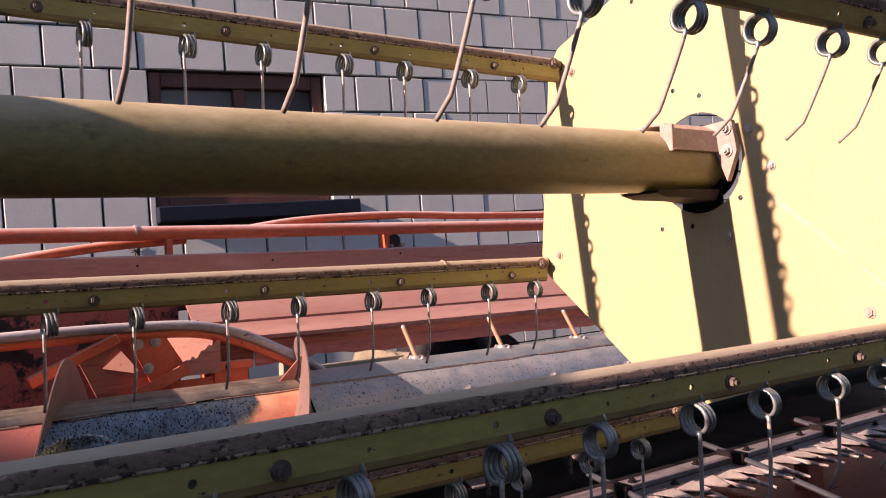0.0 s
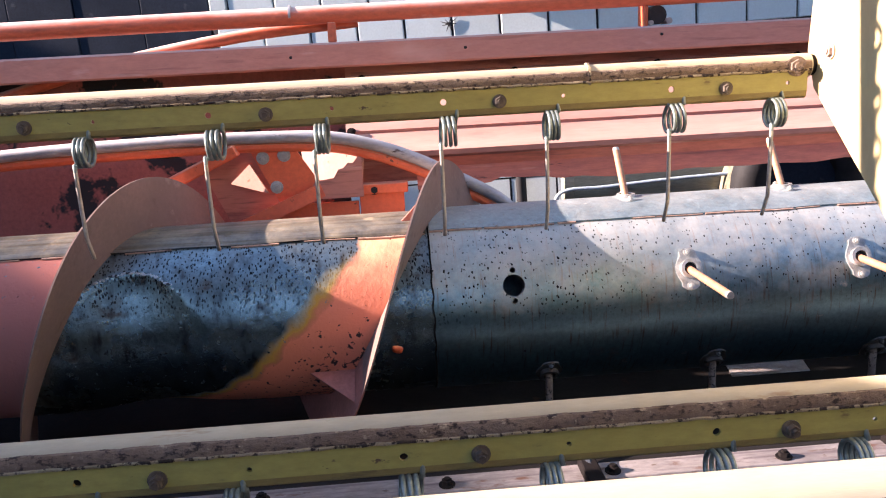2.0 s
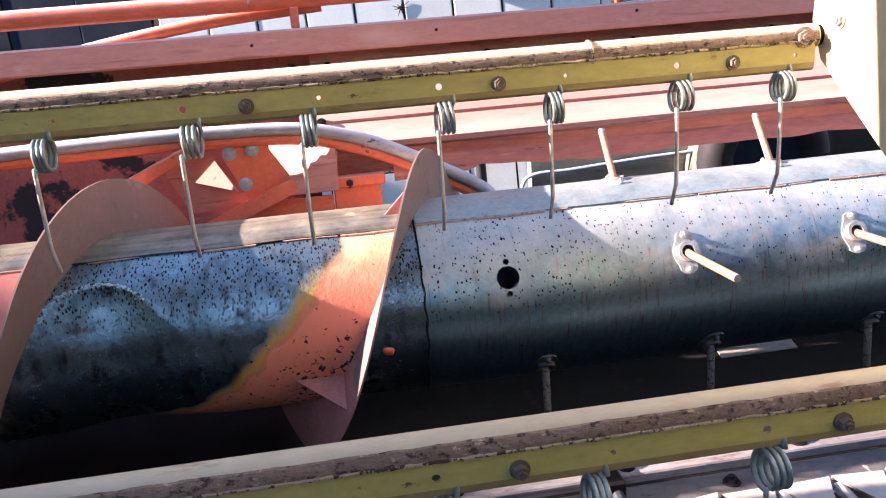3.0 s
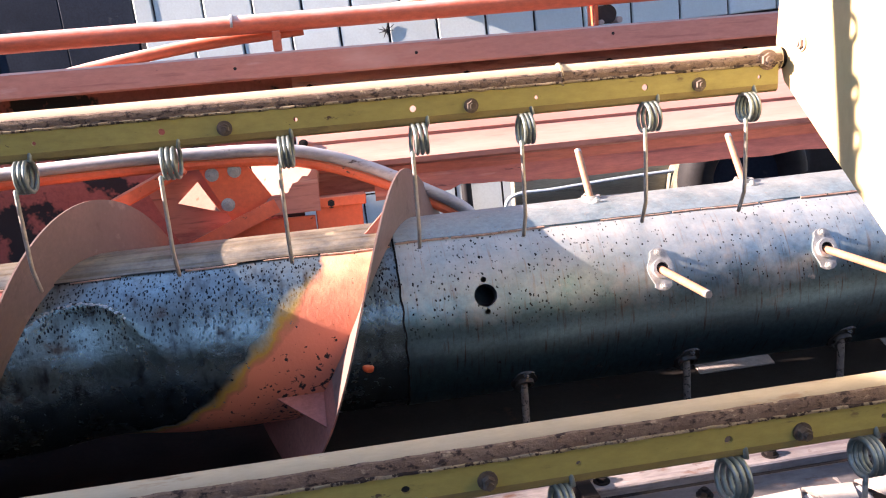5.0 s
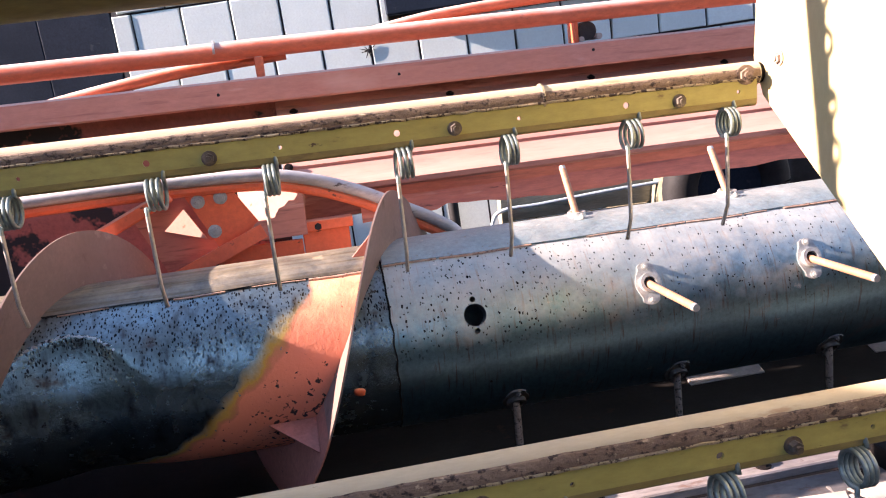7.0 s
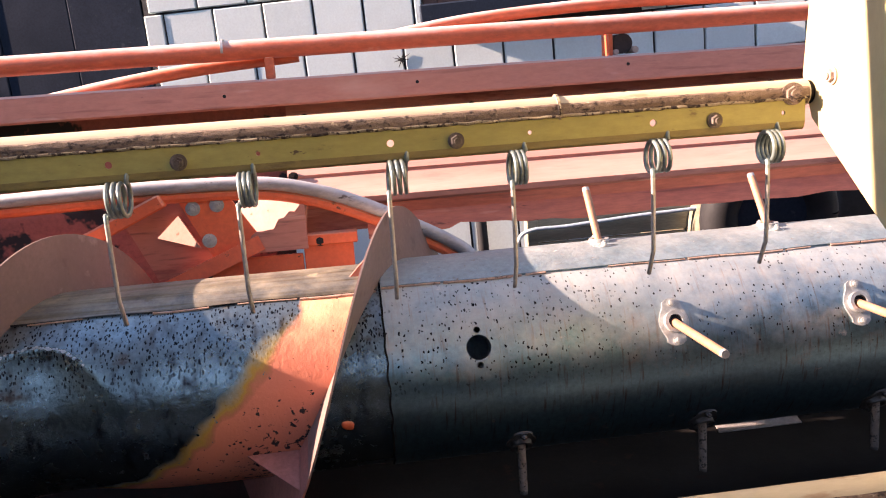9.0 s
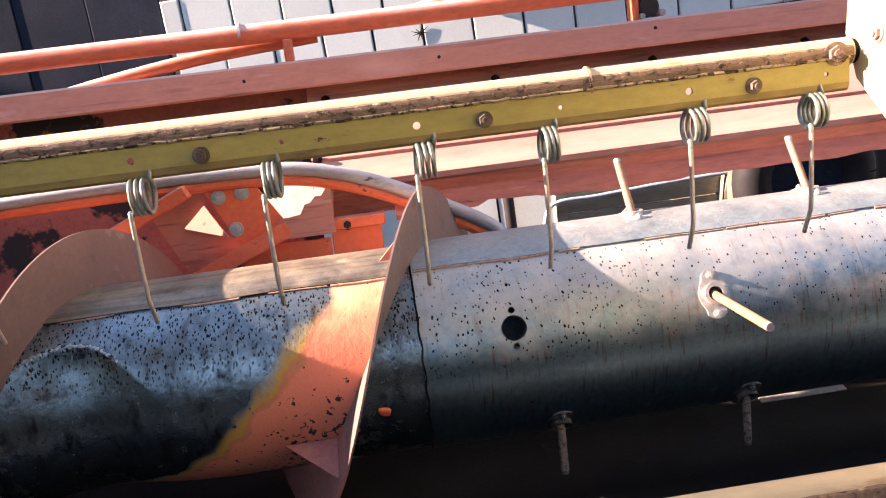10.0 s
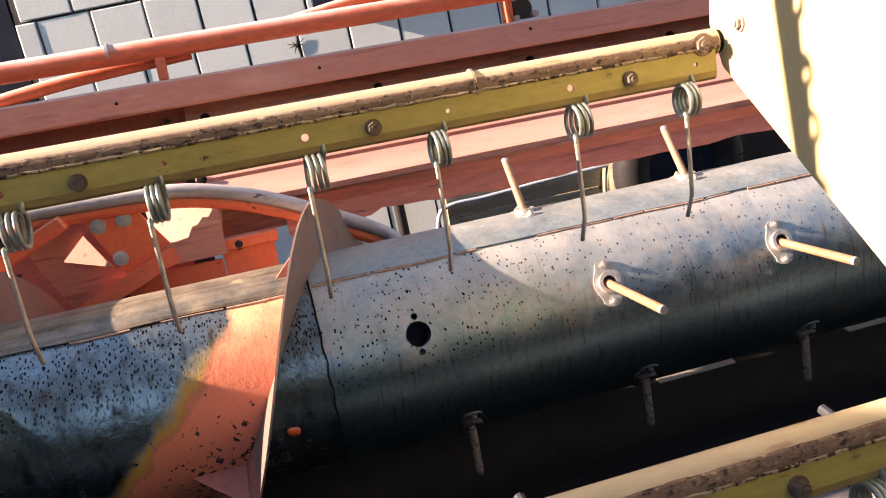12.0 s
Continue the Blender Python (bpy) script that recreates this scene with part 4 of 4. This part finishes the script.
part("rail_post", box((-0.262, 0.695, 1.294), (-0.245, 0.715, 1.335), 0.002), RED, header)
bk = part("rail_bracket", box((0.405, 0.70, 1.294), (0.412, 0.75, 1.345), 0.001), ORANGE, header, "small rail bracket")
part("bracket_roller", rod((0.434, 0.705, 1.316), (0.434, 0.75, 1.316), 0.0195, 20), mat("dark_rusted_roller", (0.05, 0.03, 0.026), (0.03, 0.018, 0.016), 30, 0.7), bk, "dark rusted roller between the lugs")
part("bracket_lug", rod((0.417, 0.694, 1.300), (0.417, 0.705, 1.300), 0.0055, 12), PINK_PRIMER, bk)
part("bracket_lug", rod((0.456, 0.694, 1.303), (0.456, 0.75, 1.303), 0.0065, 12), PINK_PRIMER, bk)
back = part("back_sheet", extrude_profile(sheet_profile([(0.740, 1.243), (0.734, 1.224), (0.706, 1.2135), (0.694, 1.2115), (0.590, 1.119), (0.5905, 1.113), (0.560, 1.092), (0.540, 1.086), (0.530, 1.080), (0.530, 1.070), (0.542, 1.064)], 0.004), -0.235, 3.0), MAROON, header, "dull red back sheet with a pressed ledge")


def torn_sheet():
    """Lower strip of the back sheet with its wavy torn edge."""
    rng = random.Random(2)
    bm = bmesh.new()
    n = 150
    rows = []
    for i in range(n + 1):
        x = -0.10 + 3.1 * i / n
        low = 1.012 + 0.010 * noise.noise((x * 5, 1.3, 0)) + 0.004 * noise.noise((x * 19, 7.7, 0))
        if x < 0.05:
            low -= 0.01
        curl = 0.010 * noise.noise((x * 4, 5.0, 2))
        rows.append([(0.541, 1.066), (0.546, 1.045), (0.537 + curl * .4, 1.030), (0.532 + curl, low)])
    sides = []
    for off in (0, 0.003):
        verts = [[bm.verts.new((-0.10 + 3.1 * i / n, y + off, z)) for y, z in r] for i, r in enumerate(rows)]
        sides.append(verts)
        for a, b in zip(verts, verts[1:]):
            for k in range(3):
                bm.faces.new((a[k], b[k], b[k + 1], a[k + 1]))
    for i in range(n):
        bm.faces.new((sides[0][i][3], sides[0][i + 1][3], sides[1][i + 1][3], sides[1][i][3]))
    bmesh.ops.recalc_face_normals(bm, faces=bm.faces)
    part("lower_strip", bm, STRIP_RED, header, "red lower strip with wavy torn edge")


torn_sheet()
part("sheet_hole_bolt", hex_bolt((-0.224, 0.588, 1.119), (0, -0.7, 0.7), 0.006, 0.003), STEEL_DARK, back)
for x in (-0.20, 0.127, 0.439, 0.75, 1.06):
    part("sheet_bolt", hex_bolt((x, 0.716, 1.2175), (0, -0.35, 0.94), 0.006, 0.003), STEEL_DARK, back)
part("floor_sheet", extrude_profile(sheet_profile([(-0.058, 0.667), (-0.012, 0.680), (0.06, 0.662), (0.15, 0.605), (0.30, 0.575), (0.48, 0.578), (0.60, 0.62), (0.64, 0.72), (0.65, 0.84)], 0.004), -1.95, 3.0), FLOOR, header, "worn floor trough under the auger, shade put into its dark colour")


part("rail_clip", rod((-0.3385, 0.705, 1.353), (-0.3335, 0.705, 1.353), 0.0195, 20), ZINC, header, "pale wire clip on the rail")
# black discs stand for small dark holes in the beam
for x, z in ((-0.34, 1.268), (0.435, 1.276), (0.02, 1.27)):
    part("rivet", rod((x, 0.6785, z), (x, 0.681, z), 0.0032, 10), BLACK, beam)

# pale strips stand for the streaks of sunlight on the floor
for x0, x1 in ((0.525, 0.69), (0.95, 1.10)):
    strip_line = [(0.474, 0.5815), (0.482, 0.5830), (0.53, 0.5998)]
    part("scoured_strip", extrude_profile(sheet_profile(strip_line, 0.003), x0, x1), SUN_STREAK, header, "pale strip that stands for sunlight on the trough floor")

# ---- feeder housing behind the auger ----
feeder = thing("feeder_housing", "orange-red feeder housing mouth with gussets and arch pipe", "feeder")
ARCH = [(-1.1, 0.51, 1.105), (-0.80, 0.505, 1.122), (-0.56, 0.50, 1.128), (-0.40, 0.50, 1.127), (-0.27, 0.50, 1.121), (-0.187, 0.50, 1.103), (-0.11, 0.50, 1.074), (-0.031, 0.50, 1.034), (0.04, 0.50, 0.994), (0.075, 0.50, 0.965), (0.095, 0.50, 0.92)]
arch = part("arch_pipe", tube_along(smooth_path(ARCH), 0.0115, 14), WORN_PIPE, feeder, "scuffed grey arch pipe")
rim = part("arch_rim", tube_along(smooth_path([(x - 0.006, y + 0.008, z - 0.019) for x, y, z in ARCH[:-1]]), 0.010, 10), ORANGE, feeder, "orange rim under the pipe")
part("rear_panel", box((-1.3, 0.69, 0.80), (-0.24, 0.695, 1.208)), ORANGE_DIRTY, feeder, "dark red panel with scraped black patches")
part("roof_panel", box((-1.3, 0.746, 1.150), (-0.15, 0.752, 1.2425)), ORANGE_DIRTY, feeder)
sidep = part("side_panel", extrude_profile([(0.53, 0.80), (0.60, 0.80), (0.60, 1.06), (0.53, 1.04)], -0.215, -0.208), ORANGE, feeder)
part("front_panel", box((-0.214, 0.515, 0.86), (-0.128, 0.520, 1.008), 0.001), ORANGE, feeder, "orange square panel")
part("front_panel", box((-0.375, 0.517, 0.84), (-0.2165, 0.522, 0.992), 0.001), ORANGE, feeder, "orange lower panel")
part("front_flange", box((-0.30, 0.50, 1.006), (-0.12, 0.525, 1.026), 0.002), ORANGE, feeder)


def yz_plate(name, pts, y, thick, material, label=""):
    me = flat_plate(pts, [], thick)
    me.transform(Matrix(((1, 0, 0, 0), (0, 0, -1, y), (0, 1, 0, 0), (0, 0, 0, 1))))
    return place(name, me, material, feeder, label, 20)


gp_ = yz_plate("gusset_plate", [(-0.418, 1.110), (-0.336, 1.112), (-0.288, 1.033), (-0.366, 0.998)], 0.510, 0.006, ORANGE, "orange gusset with three bolts")
for x, z in ((-0.391, 1.087), (-0.351, 1.090), (-0.370, 1.030)):
    part("gusset_bolt", hex_bolt((x, 0.507, z), (0, -1, 0), 0.0085, 0.005), ZINC, gp_)
yz_plate("inner_panel", [(-0.52, 1.075), (-0.405, 1.105), (-0.352, 0.99), (-0.47, 0.96)], 0.545, 0.005, MAROON)
# flap tilted towards the sun so that a sunlit patch shows here
flap = yz_plate("flap_panel", [(-0.005, 0.060), (0.165, 0.050), (0.165, -0.040), (0.03, -0.040)], 0, 0.005, FLAP, "sloping red flap tilted to make a patch of sunlight")
flap.matrix_basis = pose(-0.335, 0.605, 1.052, -12, 0, -38)
rng = random.Random(6)
torn = [(-0.205, 1.004), (-0.302, 1.004), (-0.306, 1.020)] + [(-0.298 + 0.0095 * k, 1.030 + 0.0052 * k + rng.uniform(-0.008, 0.008)) for k in range(10)] + [(-0.205, 1.080)]
yz_plate("corner_panel", [(-0.214, 1.018), (-0.095, 1.018), (-0.095, 1.050), (-0.15, 1.078), (-0.214, 1.098)], 0.560, 0.004, MAROON, "dull red corner panel under the arch")
part("corner_bar", box((-0.06, -0.006, -0.007), (0.06, 0.006, 0.007), 0.002), ORANGE, feeder, "orange bar under the arch").matrix_basis = pose(-0.150, 0.535, 1.066, 0, 19, 0)
yz_plate("torn_panel", torn, 0.494, 0.004, MAROON, "torn dark red panel")
# added plate turned to the sun, stands for a triangle of sunlight
lug = yz_plate("lug", [(0.0, 0.0), (0.040, 0.038), (0.085, -0.018)], 0, 0.004, FLAP, "small triangular plate added for a patch of sunlight")
lug.matrix_basis = pose(-0.462, 0.541, 1.036, -15, 0, -22)
part("diagonal_bar", box((-0.115, -0.014, -0.012), (0.086, 0.014, 0.012), 0.003), ORANGE, feeder, "orange diagonal bar").matrix_basis = pose(-0.515, 0.50, 1.072, 0, -24, 0)
part("diagonal_channel", extrude_profile(sheet_profile([(-0.02, 0.013), (-0.022, -0.013), (0.02, -0.015)], 0.004), -0.10, 0.10), ORANGE, feeder, "orange diagonal channel").matrix_basis = pose(-0.375, 0.51, 0.985, 0, -22, 0)
for x, z in ((-0.245, 1.012), (-0.185, 1.014), (-0.615, 1.085), (-0.57, 1.10)):
    part("panel_bolt", hex_bolt((x, 0.505 if x > -.3 else 0.688, z), (0, -1, 0), 0.007, 0.005), BLACK, feeder)

# ---- cutter bar ----
cutter = part("cutter_bar", box((-1.95, -0.128, 0.658), (3.0, -0.057, 0.670), 0.002), KNIFE_PLATE, header, "worn steel knife bar with pointed guards")
part("ledger", box((-1.95, -0.055, 0.666), (3.0, -0.008, 0.6845), 0.002), LEDGER, cutter, "pale worn clamp strip with bar shadows in its colour")
part("skid_plate", box((1.70, -0.02, 0.30), (3.0, 0.60, 0.345), 0.006), STRIP_RED, header, "dull red skid plate under the floor")
part("skid_post", box((1.9, 0.28, -0.03), (2.0, 0.34, 0.60), 0.004), STRIP_RED, header)
bm = rod((0, 0.0, 0), (0, -0.115, -0.004), 0.011, 10, r2=0.003)
GUARD = bpy.data.meshes.new("guard")
box((-0.016, -0.01, -0.012), (0.016, 0.03, 0.004), bm=bm)
bm.to_mesh(GUARD)
bm.free()
GUARD.materials.append(KNIFE)
bm = bmesh.new()
tri = [bm.verts.new(p) for p in ((-0.036, 0, 0), (0.036, 0, 0), (0.006, -0.075, 0), (-0.006, -0.075, 0))]
top = [bm.verts.new((v.co.x, v.co.y, 0.003)) for v in tri]
bm.faces.new(tri[::-1])
bm.faces.new(top)
for k in range(4):
    bm.faces.new((tri[k], tri[(k + 1) % 4], top[(k + 1) % 4], top[k]))
BLADE = bpy.data.meshes.new("blade")
bm.to_mesh(BLADE)
bm.free()
BLADE.materials.append(KNIFE)
rng = random.Random(11)
for k in range(64):
    x = -1.9 + 0.076 * k
    ob = new("guard", GUARD)
    ob.parent, ob.matrix_basis = cutter, pose(x + rng.uniform(-.006, .006), -0.122, 0.662, rng.uniform(-4, 6), rng.uniform(-15, 15), rng.uniform(-5, 5))
    ob = new("blade", BLADE)
    ob.parent, ob.matrix_basis = cutter, pose(x + 0.038, -0.112, 0.671, rng.uniform(-2, 2), rng.uniform(-6, 6), rng.uniform(-3, 3))
for k in range(22):
    part("clamp_bolt", hex_bolt((-0.58 + 0.12 * k + rng.uniform(-0.02, 0.02), -0.085 if k % 2 else -0.036, 0.670 if k % 2 else 0.6845), (0, 0, 1), 0.008, 0.006), STEEL_DARK, cutter)


def crop_lifter(x):
    """A long lifter rod that runs forward and down from the knife."""
    at = Vector((x, -0.06, 0.69))
    bar = part("crop_lifter", tube_along(smooth_path([at + Vector(p) for p in ((0, 0.10, 0.015), (0, -0.1, -0.02), (0, -0.35, -0.075), (0, -0.55, -0.13))]), 0.008, 10), LIFTER, cutter, "dark blue-grey steel lifter rod")
    part("lifter_foot", box(at + Vector((-0.012, -0.034, -0.028)), at + Vector((0.012, 0.05, 0.010)), 0.002), STEEL_DARK, cutter)


for x in (0.10, 0.55, 1.0, 1.45):
    crop_lifter(x)

# ---- things behind the header ----
crate = thing("crate", "grey-green weathered board crate behind the header", "crate", (0, 0, 0))
for k in range(8):
    part("board", box((0.42, 1.50, 0.05 + 0.102 * k), (0.98, 1.52, 0.148 + 0.102 * k), 0.003), BOARD, crate)
for x, top in ((0.395, 0.885), (0.96, 0.79)):
    part("corner_post", box((x, 1.49, 0.0), (x + 0.035, 1.53, top), 0.003), BOARD, crate)
part("hose", tube_along(smooth_path([(0.35, 1.47, 0.66), (0.36, 1.47, 0.77), (0.40, 1.47, 0.808), (0.52, 1.47, 0.812), (0.75, 1.47, 0.825), (0.98, 1.47, 0.832)]), 0.006, 10), HOSE, crate, "pale blue hose laid on the crate")


def draped(name, label, category, x0, x1, y0, top, material, seed):
    """A limp heap: a blanket of cloth or rubber over something low."""
    bm = bmesh.new()
    n, m = 26, 14
    rows = []
    for i in range(n + 1):
        row = []
        for k in range(m + 1):
            u, v = i / n, k / m
            h = top * (1 - abs(2 * u - 1) ** 4) * min(1, 2.2 * math.sin(math.pi * v) ** 0.5)
            h += 0.05 * noise.noise((u * 5 + seed, v * 4, seed)) * min(1, 3 * h)
            row.append(bm.verts.new((x0 + (x1 - x0) * u, y0 + 0.5 * v, max(0.0, h))))
        rows.append(row)
    for a, b in zip(rows, rows[1:]):
        for k in range(m):
            bm.faces.new((a[k], b[k], b[k + 1], a[k + 1]))
    return finish(name, bm, material, label=label, category=category, smooth=80)


draped("sack", "dusty brown sack leaning beside the crate", "sack", 0.86, 1.06, 1.42, 0.86, SACK, 3.0)
draped("tarpaulin", "black rubber tarpaulin heaped by the block wall", "tarpaulin", 1.02, 1.75, 1.45, 0.92, BLACK, 8.0)
wheel = thing("wheel", "small black tyre lying against the tarpaulin", "wheel", (1.12, 1.40, 0.80))
bm = bmesh.new()
for r, w in ((0.11, 0.0),):
    tube_along([(0.16 * math.cos(a), 0, 0.16 * math.sin(a)) for a in [2 * math.pi * k / 40 for k in range(41)]], 0.055, 14, bm, False)
part("tyre", bm, BLACK, wheel)
part("rim", rod((0, -0.02, 0), (0, 0.03, 0), 0.11, 28), GATE, wheel, "dark painted rim")
drain = thing("downpipe", "black drain pipe on the block wall", "pipe", (0, 0, 0))
drain.matrix_world = WALL
part("pipe", rod((0.20, -0.04, 0.0), (0.20, -0.04, 1.25), 0.022, 16), BLACK, drain)
part("pipe_clip", box((0.17, -0.05, 0.80), (0.23, 0.0, 0.83), 0.002), BLACK, drain)

splash = thing("paint_splash", "small black star-shaped splash on a block", "splash")
splash.matrix_world = WALL
bm = bmesh.new()
rng = random.Random(9)
for k in range(9):
    a = 2 * math.pi * k / 9 + rng.uniform(-.2, .2)
    r = rng.uniform(0.022, 0.045)
    rod((-0.056, -0.002, 1.36), (-0.056 + r * math.cos(a), -0.002, 1.36 + r * math.sin(a)), 0.003, 6, bm, 0.0008)
part("splash_marks", bm, BLACK, splash)

wall_blocks()
